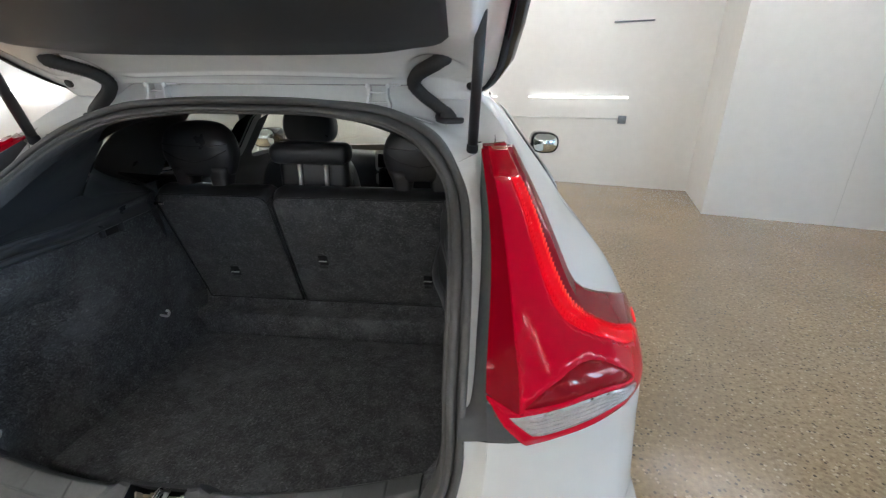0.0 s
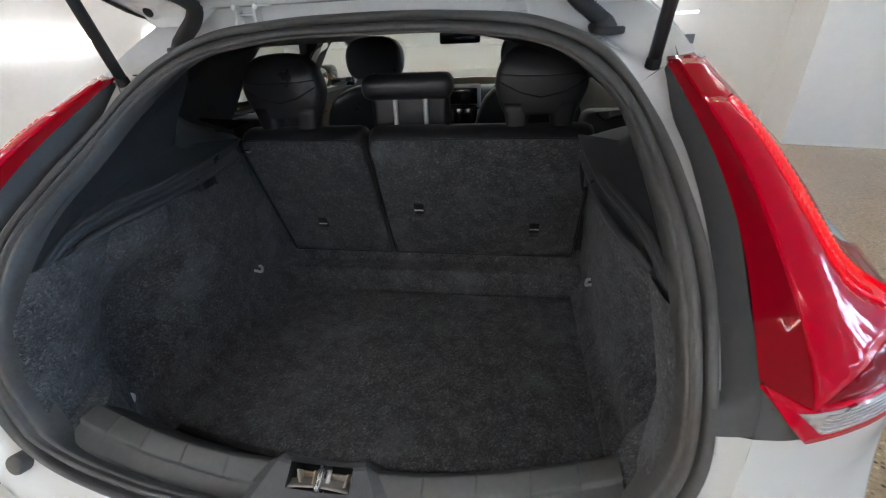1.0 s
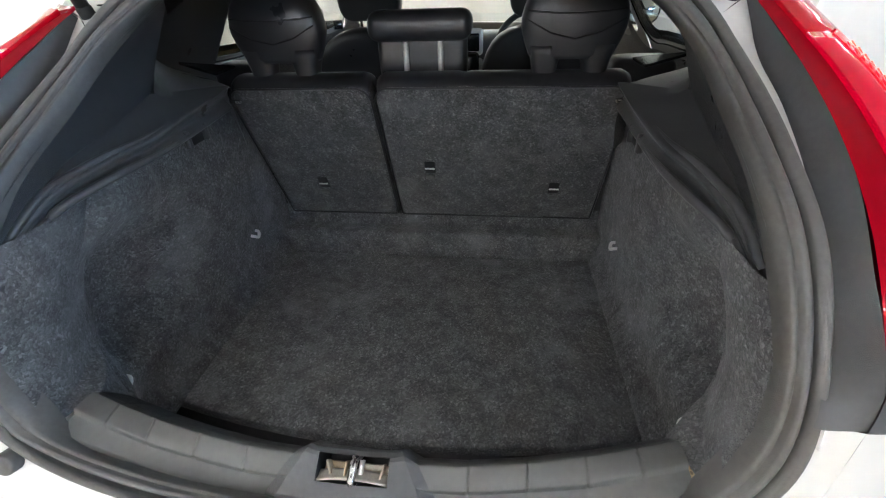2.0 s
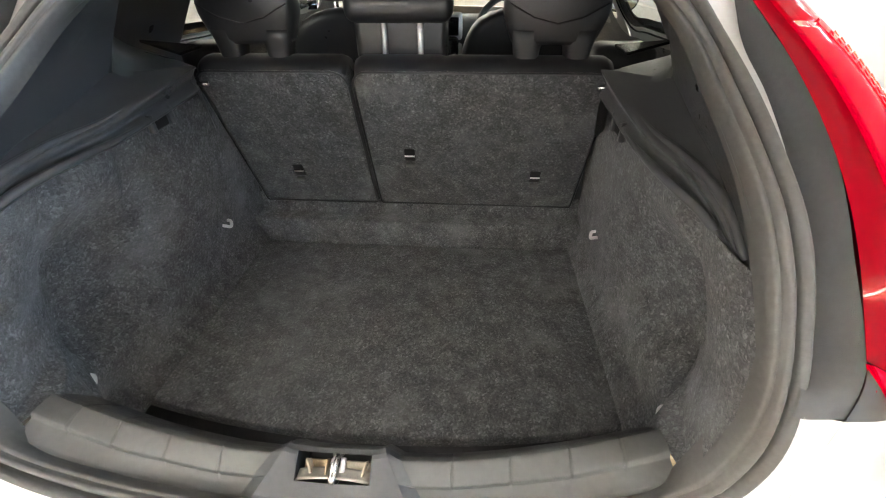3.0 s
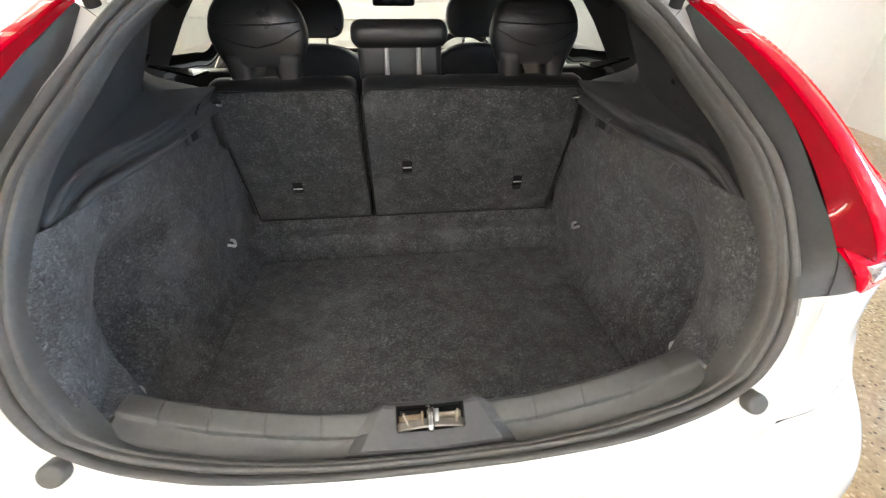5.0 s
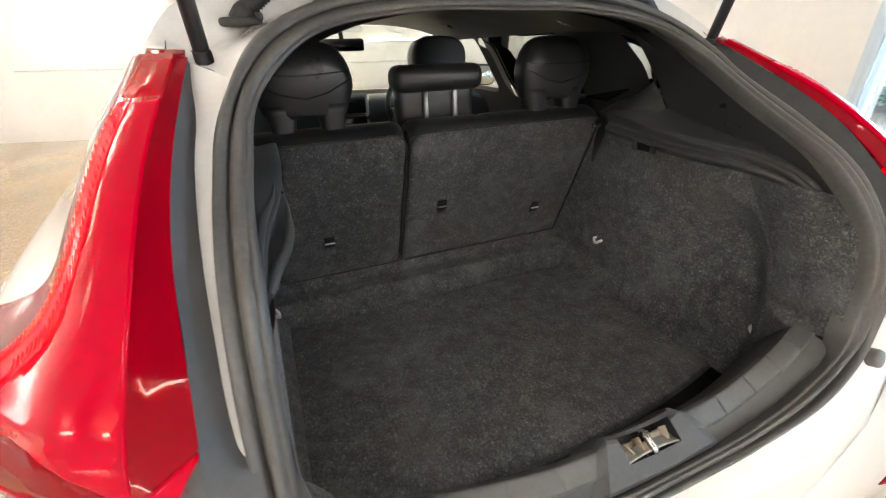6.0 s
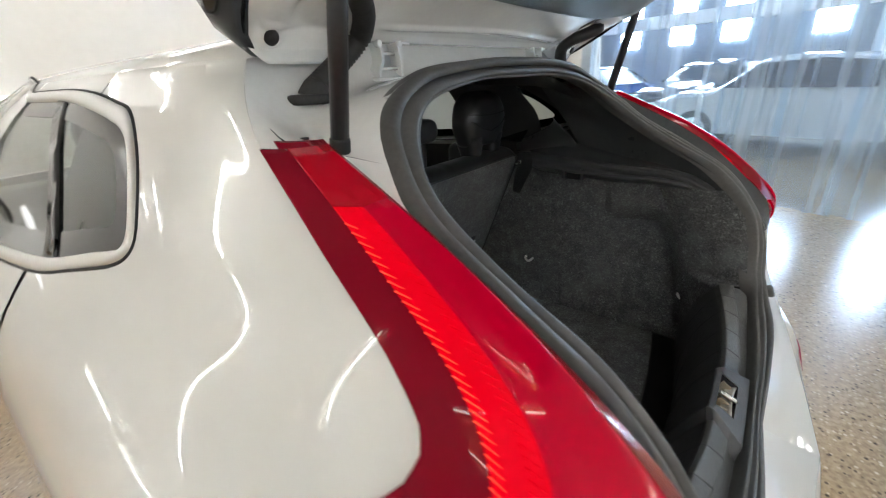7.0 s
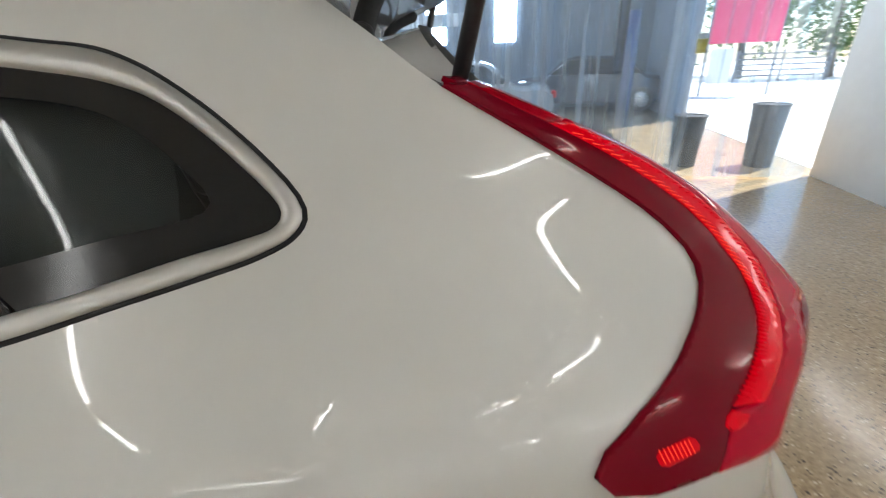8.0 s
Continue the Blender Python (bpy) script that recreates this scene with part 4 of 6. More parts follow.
    # load hooks
    for y, z in ((0.006, 0.682), (-0.526, 0.673)):
        hook = tube([(s * 0.528, y + 0.014, z + 0.006), (s * 0.513, y + 0.014, z + 0.004), (s * 0.508, y, z - 0.006), (s * 0.513, y - 0.014, z + 0.004), (s * 0.528, y - 0.014, z + 0.006)], 0.0045, 8, 16)
        part("load_hook", hook, M_HOOK, car, "bright metal load hook")
    # stop buffer
    part("stop_buffer", cylinder(0.017, 0.03, 16, (s * 0.481, -0.722, 0.765), Matrix.Rotation(radians(70), 4, "X"), 0.004), M_RUBBER, car)

# sill plate: it slopes down to the seal, with ribs and a hump over the latch
def sill_at(x, v, lift=0.0):
    """A place on the sill: v from the seal (0) to its inner edge (1). The cover over the latch narrows and reaches further in."""
    e = min(abs(x) / 0.445, 1.0)
    raised = min(1.0, max(0.0, (0.130 - abs(x)) / 0.022))
    slant = float(np.interp(abs(x), [0.058, 0.108, 0.130, 0.155], [0.0, 1.0, 1.0, 0.0]))
    y0, z0 = float(np.interp(abs(x), [0, .16, .32, .43, .47], [-.706, -.705, -.694, -.681, -.675])), float(np.interp(abs(x), [0, .16, .32, .43, .47], [.698, .704, .724, .759, .775]))
    y1, z1 = -0.662 + 0.054 * e * e + 0.012 * raised, 0.736 + 0.029 * e ** 1.5 + 0.006 * raised
    hump = raised * float(np.interp(v, [0, 0.05, 0.9, 1.0], [0.006, 0.020, 0.016, 0.008]))
    crease = 0.007 * float(step01((v - 0.40) / 0.05)) * float(step01((1.0 - v) / 0.05)) * (1 - raised)
    n = np.array([0, -(z1 - z0), (y1 - y0)])
    n /= np.linalg.norm(n)
    bow = 0.004 * math.sin(math.pi * v) * (1 - raised) + hump + crease + lift
    return tuple(np.array([x - math.copysign(0.040 * v * slant, x), y0 + (y1 - y0) * v, z0 + (z1 - z0) * v]) + n * bow)


xs = sorted(set(np.linspace(-0.449, 0.449, 181).round(4)) | {-0.052, 0.052, -0.108, 0.108, -0.130, 0.130, -0.119, 0.119} | {q * r for q in (1, -1) for r in (0.160, 0.1625, 0.165, 0.240, 0.2425, 0.245, 0.320, 0.3225, 0.325, 0.390, 0.3925, 0.395)})
vs = [0.0, 0.04, 0.10, 0.2, 0.30, 0.38, 0.41, 0.44, 0.50, 0.6, 0.7, 0.78, 0.86, 0.93, 0.96, 0.98, 1.0]
rows, apron = [], []
for x in xs:
    rib = -0.004 if round(abs(x), 4) in (0.1625, 0.2425, 0.3225, 0.3925) else 0.0
    row = [sill_at(x, v, (rib if v > 0.4 else 0.0) + 0.0) for v in vs]
    y, z = row[-1][1], row[-1][2]
    x = row[-1][0]
    rows.append([(row[0][0], row[0][1] - 0.008, row[0][2] - 0.02)] + row + [(x, y + 0.004, z - 0.003), (x, y + 0.006, z - 0.010)])
    apron.append([(x, y + 0.005, z - 0.006), (x, y + 0.016, z - 0.020 + rib), (x, y + 0.036, z - 0.055 + rib), (x, y + 0.056, z - 0.105 + rib), (x, y + 0.070, 0.58), (x, y + 0.074, 0.50)])
strips = len(rows[0]) - 1


def sill_mesh(cover, side=0):
    """The sill's faces beside the latch, or those of the raised cover over it."""
    sheet = grid_mesh(rows, flip=True)
    sheet.faces.ensure_lookup_table()
    drop = []
    for k, f in enumerate(sheet.faces):
        i, j = divmod(k, strips)
        x = (abs(xs[i]) + abs(xs[i + 1])) / 2
        opening = abs(xs[i]) < 0.0525 and abs(xs[i + 1]) < 0.0525 and 7 <= j <= 13
        if (x < 0.130) != cover or opening or (side and (xs[i] + xs[i + 1]) * side < 0):
            drop.append(f)
    bmesh.ops.delete(sheet, geom=drop, context="FACES")
    return sheet


for s in (1, -1):
    part("sill_plate", sill_mesh(False, s), M_SILL, car, "grey ribbed plastic sill plate")
part("latch_cover", sill_mesh(True), M_PLASTIC, car, "raised dark grey plastic cover round the latch", smooth=False)
# the apron continues the sill in a darker grey that stands for shade
part("sill_apron", grid_mesh(apron, flip=True), M_PLASTIC, car, "grey plastic apron behind the sill, darkened for its shade")
latch = new("boot_latch")
latch.parent = car
tagged(latch, "worn metal striker in a recess of the sill")
p_low, p_top = Vector(sill_at(0, 0.41)), Vector(sill_at(0, 0.93))
slope = (p_top - p_low).normalized()
down = Vector((0, -slope.z, slope.y)) * -1.0
rows = []
for f, w in ((0.0, 0.0525), (0.002, 0.0515), (0.042, 0.050), (0.046, 0.048)):
    lo, hi = p_low + down * f, p_top + down * f
    rows.append([(-w, lo.y, lo.z), (w, lo.y, lo.z), (w, hi.y, hi.z), (-w, hi.y, hi.z)])
part("recess", grid_mesh(rows, close_u=True), M_DARK, latch, smooth=False)
bm = bmesh.new()
bm.faces.new([bm.verts.new(p) for p in rows[-1]])
thicken(part("recess_floor", bm, M_DARK, latch, smooth=False), 0.002, 0.0)


def in_latch(x, along, deep):
    """A place in the recess: across, from its lower edge to its upper one, and down into it."""
    q = p_low + slope * along + down * deep
    return (x, q.y, q.z)


span = (p_top - p_low).length
# bent bright lip along the lower edge, worn to a curve
lip = [[in_latch(x, 0.002 + k * span * 0.34 + 0.004 * (1 - (x / 0.05) ** 2), 0.003 + 0.013 * k ** 0.7) for k in np.linspace(0, 1, 6)] for x in np.linspace(-0.051, 0.051, 17)]
thicken(part("latch_lip", grid_mesh(lip), M_LIP, latch, "worn bright metal lip"), 0.0025, 0.0)
for x0, x1, material, deep in ((-0.049, -0.010, M_RUST, 0.024), (0.010, 0.049, M_PLATE, 0.020)):
    back = [[in_latch(x, span * (0.30 + 0.42 * k), deep + 0.003 * math.sin(3 * k) + 0.002 * math.sin(90 * x)) for k in np.linspace(0, 1, 5)] for x in np.linspace(x0, x1, 9)]
    thicken(part("metal_plate", grid_mesh(back), material, latch), 0.003, 0.0)
for x, lean, material in ((-0.037, 25, M_PLATE), (0.041, -12, M_PLATE), (-0.012, 0, M_RUST)):
    fin = box((0.003, span * 0.52, 0.020), (0, 0, 0), 0.001, 1, Matrix.Rotation(math.atan2(slope.z, slope.y), 4, "X") @ Matrix.Rotation(radians(lean), 4, "Z"))
    bmesh.ops.translate(fin, vec=in_latch(x, span * 0.52, 0.014), verts=fin.verts)
    part("bracket", fin, material, latch, smooth=False)
bar = [in_latch(0.0, 0.002, 0.016), in_latch(0.0, 0.005, -0.001), in_latch(0.0, span * 0.3, 0.001), in_latch(0.0, span * 0.7, 0.003), in_latch(0.0, span * 0.92, 0.010), in_latch(0.0, span * 0.97, 0.030)]
part("striker_bar", tube(bar, 0.0058, 10, 24), M_METAL, latch)
part("striker_guard", tube([in_latch(0.009, span * 0.35, 0.012), in_latch(0.010, span * 0.85, 0.012)], 0.004, 8), M_ROD, latch)


# ---- rear seats ----
def seat_y(z):
    return 0.22 + (0.045 - 0.22) * (z - 0.65) / (1.09 - 0.65)


def seat_back(name, x0, x1, label):
    seat = new(name)
    seat.parent = car
    tagged(seat, label)
    r = 0.035
    bm = bmesh.new()
    outline = []
    for cx, cz, a0 in ((x1 - r, 1.088 - r, 0), (x0 + r, 1.088 - r, 90), (x0 + 0.006, 0.652, 180), (x1 - 0.006, 0.652, 270)):
        rr = r if cz > 1 else 0.006
        for k in range(7 if cz > 1 else 2):
            a = radians(a0 + 90 * k / (6 if cz > 1 else 1))
            outline.append((cx + rr * math.cos(a), cz + rr * math.sin(a)))
    lean = math.atan2(0.175, 0.44)
    for inset, depth in ((0.0, 0.06), (0.0, 0.008), (0.004, 0.002), (0.012, 0.0)):
        for x, z in outline:
            zx = z + (inset if z < 0.9 else -inset)
            xx = x + (inset if x < (x0 + x1) / 2 else -inset)
            bm.verts.new((xx, seat_y(zx) + depth * math.cos(lean), zx + depth * math.sin(lean)))
    bm.verts.ensure_lookup_table()
    n = len(outline)
    for k in range(3):
        for i in range(n):
            j = (i + 1) % n
            bm.faces.new([bm.verts[k * n + i], bm.verts[k * n + j], bm.verts[(k + 1) * n + j], bm.verts[(k + 1) * n + i]])
    bm.faces.new([bm.verts[3 * n + i] for i in range(n)])
    bm.faces.new([bm.verts[i] for i in range(n)][::-1])
    bmesh.ops.recalc_face_normals(bm, faces=bm.faces)
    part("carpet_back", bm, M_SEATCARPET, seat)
    # piping along the edge of the carpet
    run = [(x, seat_y(z) - 0.0005, z) for x, z in outline]
    part("edge_piping", tube(run + run[:2], 0.0028, 8), M_LEATHER, seat, "black piped edge")
    # leather roll along the top, with its stitched dents
    xs = np.linspace(x0 + 0.004, x1 - 0.004, 40)
    rows = []
    for x in xs:
        end = min(x - x0, x1 - x)
        k = 0.55 + 0.45 * min(1, end / 0.02) ** 0.5
        seam = 0.9 if any(abs(x - q) < 0.004 for q in (-0.30, 0.11, 0.24)) else 1.0
        rows.append([(x, 0.108 + 0.058 * k * math.cos(a), 1.080 + (0.034 * k * seam if math.sin(a) > 0 else 0.010) * math.sin(a)) for a in np.linspace(0, 2 * math.pi, 20, endpoint=False)])
    bm = grid_mesh(rows, close_u=True)
    bm.verts.ensure_lookup_table()
    bm.faces.new([bm.verts[j] for j in range(20)])
    bm.faces.new([bm.verts[len(bm.verts) - 20 + j] for j in range(20)])
    bmesh.ops.recalc_face_normals(bm, faces=bm.faces)
    part("leather_top", bm, M_LEATHER, seat)
    part("cushion", box((x1 - x0 - 0.01, 0.09, 0.44), ((x0 + x1) / 2, 0.245, 0.87), 0.03, 3, Matrix.Rotation(math.atan2(0.175, 0.44), 4, "X")), M_LEATHER, seat)
    return seat


left_seat = seat_back("rear_seat", -0.495, -0.1245, "narrow split rear seat back with charcoal carpet and black leather")
right_seat = seat_back("rear_seat", -0.1125, 0.495, "wide split rear seat back with charcoal carpet and black leather")
for seat, x, z in ((left_seat, -0.341, 0.782), (right_seat, 0.002, 0.848), (right_seat, 0.363, 0.776)):
    y = seat_y(z) - 0.001
    tilt = Matrix.Rotation(math.atan2(0.175, 0.44), 4, "X")
    part("tether_slot", box((0.03, 0.005, 0.042), (x, y, z), 0.002, 2, tilt), M_DARK, seat)
    part("tether_bar", tube([(x - 0.014, y - 0.005, z - 0.002), (x + 0.014, y - 0.005, z - 0.002)], 0.0025, 8), M_ROD, seat)
    part("tether_lip", box((0.026, 0.006, 0.014), (x, y - 0.002, z - 0.03), 0.002, 2, tilt), M_SILL, seat)
for s in (1, -1):
    part("side_bolster", box((0.17, 0.12, 0.62), (s * 0.575, 0.31, 0.80), 0.03, 3), M_LEATHER, right_seat if s > 0 else left_seat)
    part("belt_pin", tube([(s * 0.455, 0.035, 1.062), (s * 0.49, 0.035, 1.062)], 0.005, 8), M_METAL, right_seat if s > 0 else left_seat)


def pillow(outline, y, depth, levels=((0.0, 0.0), (0.35, 0.06), (0.75, 0.4), (1.0, 1.0))):
    """A padded slab: an outline in x, z, swelling to its full size between its two faces."""
    cx, cz = np.mean(outline, axis=0)
    rows = []
    for sgn in (-1, 1):
        seq = [(f, g) for f, g in levels]
        for f, g in (seq if sgn < 0 else seq[::-1]):
            k = 0.86 + 0.14 * f ** 0.6
            rows.append([(cx + (x - cx) * k, y + sgn * depth / 2 * (1 - 0.5 * g * g) * (1 if g < 1 else 0.55), cz + (z - cz) * k) for x, z in outline])
    bm = grid_mesh(rows, close_u=True)
    bm.verts.ensure_lookup_table()
    n = len(outline)
    for k in (0, len(rows) - 1):
        bm.faces.new([bm.verts[k * n + j] for j in range(n)])
    bmesh.ops.triangulate(bm, faces=[f for f in bm.faces if len(f.verts) > 4])
    bmesh.ops.recalc_face_normals(bm, faces=bm.faces)
    return bm


def wing_headrest(seat, s):
    """A broad domed headrest with a crease, a padded collar under it and two feet."""
    cx, y0 = s * 0.352, 0.070

    def stack(levels, x_mid=0.0):
        rows = []
        for z, w, front, deep in levels:
            ring = []
            for a in np.linspace(0, 2 * math.pi, 44, endpoint=False):
                ca, sa = math.cos(a), math.sin(a)
                ring.append((cx + x_mid + w * math.copysign(abs(ca) ** 0.62, ca), y0 + front + deep / 2 + deep / 2 * math.copysign(abs(sa) ** 0.62, sa), z))
            rows.append(ring)
        bm = grid_mesh(rows, close_u=True)
        bm.verts.ensure_lookup_table()
        bm.faces.new([bm.verts[k] for k in range(44)])
        bm.faces.new([bm.verts[len(bm.verts) - 44 + k] for k in range(44)])
        bmesh.ops.recalc_face_normals(bm, faces=bm.faces)
        return bm

    dome = [(1.3075, 0.012, 0.055, 0.012), (1.306, 0.030, 0.045, 0.03), (1.303, 0.055, 0.032, 0.05), (1.295, 0.076, 0.020, 0.07), (1.282, 0.092, 0.010, 0.085), (1.265, 0.104, 0.004, 0.095),
            (1.245, 0.112, 0.000, 0.10), (1.222, 0.117, 0.000, 0.10), (1.205, 0.1165, 0.001, 0.099), (1.190, 0.113, 0.003, 0.096), (1.170, 0.106, 0.006, 0.090), (1.150, 0.098, 0.010, 0.083), (1.141, 0.092, 0.014, 0.075)]
    part("headrest", stack(dome), M_LEATHER, seat)
    for q in (1, -1):
        foot = [(1.170, 0.040, 0.007, 0.084), (1.150, 0.036, 0.011, 0.078), (1.130, 0.031, 0.013, 0.070), (1.110, 0.028, 0.015, 0.062), (1.080, 0.027, 0.017, 0.058)]
        part("headrest_foot", stack(foot, q * 0.058), M_LEATHER, seat)
    # stitched creases across the back
    for heights in ((1.240, 1.236, 1.234, 1.236, 1.240), (1.222, 1.196, 1.184, 1.196, 1.222)):
        run = []
        for k, x in enumerate(np.linspace(-0.104, 0.104, 21)):
            z = float(np.interp(k / 5, range(5), heights))
            w, front, deep = (float(np.interp(z, [1.170, 1.190, 1.205, 1.222, 1.245, 1.265], v)) for v in ([0.106, 0.113, 0.1165, 0.117, 0.112, 0.104], [0.006, 0.003, 0.001, 0.0, 0.0, 0.004], [0.090, 0.096, 0.099, 0.10, 0.10, 0.095]))
            ca = min(1.0, abs(x) / w) ** (1 / 0.62)
            run.append((cx + x, y0 + front + deep / 2 - deep / 2 * math.sqrt(max(0.0, 1 - ca * ca)) ** 0.62 - 0.0008, z))
        part("seam", tube(run, 0.0016, 6), M_DARK, seat)


wing_headrest(left_seat, -1)
wing_headrest(right_seat, 1)
# centre headrest
part("top_pad", box((0.252, 0.09, 0.066), (-0.004, 0.145, 1.212), 0.026, 4), M_LEATHER, right_seat)
part("lower_pad", box((0.226, 0.055, 0.12), (-0.004, 0.165, 1.145), 0.022, 4), M_LEATHER, right_seat)
for x in (-0.041, 0.045):
    part("headrest_rod", tube([(x, 0.128, 1.10), (x, 0.132, 1.19)], 0.007, 10), M_ROD, right_seat)

# ---- inner shell, front seats, dashboard ----
for s in (1, -1):
    patch("inner_trim", [(6.9, 0.45), (6.9, 1.10), (6.7, 1.16), (6.6, 1.26), (6.5, 1.385), (10.3, 1.385), (10.3, 0.45)], [frame_uz, front_uz], M_TRIM, car, s, du=0.15, dz=0.03, lift=-0.03)
    # wide dark trim between the door and the fixed side glass
    panel = side_outline([(0.06, 1.09), (0.055, 1.163), (0.06, 1.25), (0.11, 1.345), (0.13, 1.372), (0.43, 1.374), (0.40, 1.25), (0.395, 1.165), (0.40, 1.09)])
    patch("door_pillar_trim", panel, [], M_TRIM, car, s, du=0.08, dz=0.02, lift=-0.036)
    plate = bmesh.new()
    plate.faces.new([plate.verts.new((s * x, y, z)) for x, y, z in ((0.50, 0.13, 1.130), (0.615, 0.075, 1.150), (0.505, 0.045, 1.128))])
    thicken(part("belt_guide", plate, M_BLACK, car, "black belt guide plate", smooth=False), 0.006)
rows = []
for y in np.linspace(-0.19, 1.25, 24):
    w = float(np.interp(y, [-.19, -.05, .3, 1.25], [.40, .50, .545, .5]))
    h = float(np.interp(y, [-.19, 0.0, .3, 1.25], [1.345, 1.385, 1.395, 1.385]))
    rows.append([(w * f, y, h - 0.075 * abs(f) ** 3) for f in np.linspace(-1, 1, 21)])
bm = grid_mesh(rows)
part("headliner", bm, M_TRIM, car, "dark headliner")
part("cabin_floor", box((1.5, 2.2, 0.05), (0, 1.2, 0.30)), M_DARK, car)


def front_seat(x):
    seat = new("front_seat")
    seat.parent = car
    back = [(x - .23, .62), (x - .25, .80), (x - .24, .98), (x - .19, 1.09), (x - .1, 1.125), (x, 1.13), (x + .1, 1.125), (x + .19, 1.09), (x + .24, .98), (x + .25, .80), (x + .23, .62), (x, .60)]
    part("backrest", pillow([(a, b) for a, b in rounded(back, 40)], 0.98, 0.16), M_LEATHER, seat)
    head = [(x - .12, 1.16), (x - .135, 1.22), (x - .12, 1.30), (x - .07, 1.325), (x, 1.33), (x + .07, 1.325), (x + .12, 1.30), (x + .135, 1.22), (x + .12, 1.16), (x, 1.15)]
    part("headrest", pillow([(a, b) for a, b in rounded(head, 32)], 1.03, 0.10), M_LEATHER, seat)
    for dx in (-0.05, 0.05):
        part("headrest_rod", tube([(x + dx, 1.03, 1.10), (x + dx, 1.03, 1.18)], 0.006, 8), M_METAL, seat)
    part("seat_cushion", box((0.5, 0.5, 0.16), (x, 1.22, 0.58), 0.05, 3), M_LEATHER, seat)
    return tagged(seat, "black leather front seat with headrest")


front_seat(-0.36)
front_seat(0.36)
dash = new("dashboard")
dash.parent = car
tagged(dash, "dark dashboard with a silver-framed screen")
prof = [(1.95, 1.00), (1.70, 1.03), (1.52, 1.035), (1.46, 1.01), (1.45, 0.95), (1.50, 0.80), (1.55, 0.55)]
part("dash_top", grid_mesh([[(x, y + 0.12 * (x / 0.7) ** 2, z) for y, z in prof] for x in np.linspace(-0.68, 0.68, 15)], flip=True), M_TRIM, dash)
part("screen_frame", box((0.24, 0.03, 0.13), (-0.01, 1.45, 1.0), 0.02, 3), M_SILVER, dash)
part("vent_frame", box((0.24, 0.03, 0.075), (-0.01, 1.45, 0.885), 0.02, 3), M_SILVER, dash)
part("vent", box((0.20, 0.01, 0.045), (-0.01, 1.434, 0.885), 0.01), M_BLACK, dash)
part("screen", box((0.20, 0.01, 0.085), (-0.01, 1.434, 1.0), 0.004), M_BLACK, dash)
part("centre_console", box((0.2, 0.12, 0.35), (-0.01, 1.47, 0.78), 0.02), M_BLACK, dash)
wheel = new("steering_wheel")
wheel.parent = car
tilt = Matrix.Translation((0.36, 1.30, 0.98)) @ Matrix.Rotation(radians(66), 4, "X")
ring = [tilt @ Vector((0.18 * math.cos(a), 0.18 * math.sin(a), 0)) for a in np.linspace(0, 2 * math.pi, 37)]
part("wheel_rim", tube([tuple(v) for v in ring], 0.015, 10), M_LEATHER, wheel)
part("wheel_hub", box((0.14, 0.11, 0.04), tuple(tilt.translation), 0.02, 3, Matrix.Rotation(radians(66), 4, "X")), M_TRIM, wheel)
for ang in (0, 180, 270):
    d = Vector((math.cos(radians(ang)), math.sin(radians(ang)), 0))
    part("wheel_spoke", tube([tuple(tilt @ (d * 0.05)), tuple(tilt @ (d * 0.175))], 0.013, 8), M_METAL, wheel)
tagged(wheel, "leather steering wheel on the right-hand side")
part("rear_view_mirror", box((0.22, 0.03, 0.06), (0.0, 1.42, 1.30), 0.014, 3), M_BLACK, car)
part("mirror_stem", tube([(0.0, 1.43, 1.31), (0.0, 1.46, 1.37)], 0.012, 8), M_BLACK, car)

# ---- door mirrors ----
for s in (1, -1):
    mirror = new("door_mirror")
    mirror.parent = car
    tagged(mirror, "white door mirror with black rim")
    shell = rounded([(s * 0.865, 1.06), (s * 0.855, 1.10), (s * 0.853, 1.145), (s * 0.87, 1.170), (s * 0.92, 1.175), (s * 0.98, 1.170), (s * 1.02, 1.155), (s * 1.032, 1.12), (s * 1.028, 1.075), (s * 1.01, 1.05), (s * 0.96, 1.042), (s * 0.90, 1.045)], 40)
    part("mirror_shell", pillow(shell, 1.70, 0.14), M_BLACK, mirror)
    c = np.mean(shell, axis=0)
    bm = bmesh.new()
    bm.faces.new([bm.verts.new((c[0] + (x - c[0]) * 0.84, 1.628, c[1] + (z - c[1]) * 0.84)) for x, z in shell])
    g = part("mirror_glass", bm, mat("mirror_silver", (0.8, 0.85, 0.85), 0.02, 1.0), mirror)
    thicken(g, 0.01, 0.0)
    part("mirror_arm", tube([(s * 0.74, 1.74, 1.07), (s * 0.88, 1.71, 1.07)], 0.025, 10), M_BLACK, mirror)

# ---- wheels ----
for s in (1, -1):
    for y in (0.0, 2.65):
        road_wheel = new("road_wheel")
        road_wheel.parent = car
        road_wheel.location = (s * 0.76, y, 0.315)
        rot = Matrix.Rotation(radians(90), 4, "Y")
        part("tyre", cylinder(0.315, 0.2, 40, turn=rot, bevel=0.03), M_RUBBER, road_wheel)
        part("rim", cylinder(0.21, 0.205, 30, turn=rot, bevel=0.01), M_METAL, road_wheel)

# ---- tailgate ----
gate = new("tailgate")
gate.parent = car
tagged(gate, "raised white tailgate with dark tinted window")
A1, A2 = radians(46), radians(-6)


def gate_at(x, s, n=0.0):
    """A place on the raised tailgate: across, along from the hinge, and out of its inner face."""
    y, z, run = -0.085, 1.392, 0.0
    for length, ang in ((0.20, radians(31)), (0.28, A1), (0.06, radians(30)), (0.06, radians(8)), (0.6, A2)):
        d = min(max(s - run, 0), length)
        y -= d * math.cos(ang)
        z += d * math.sin(ang)
        last = ang
        run += length
        if s <= run:
            break
    return (x, y + n * math.sin(last), z + n * math.cos(last))


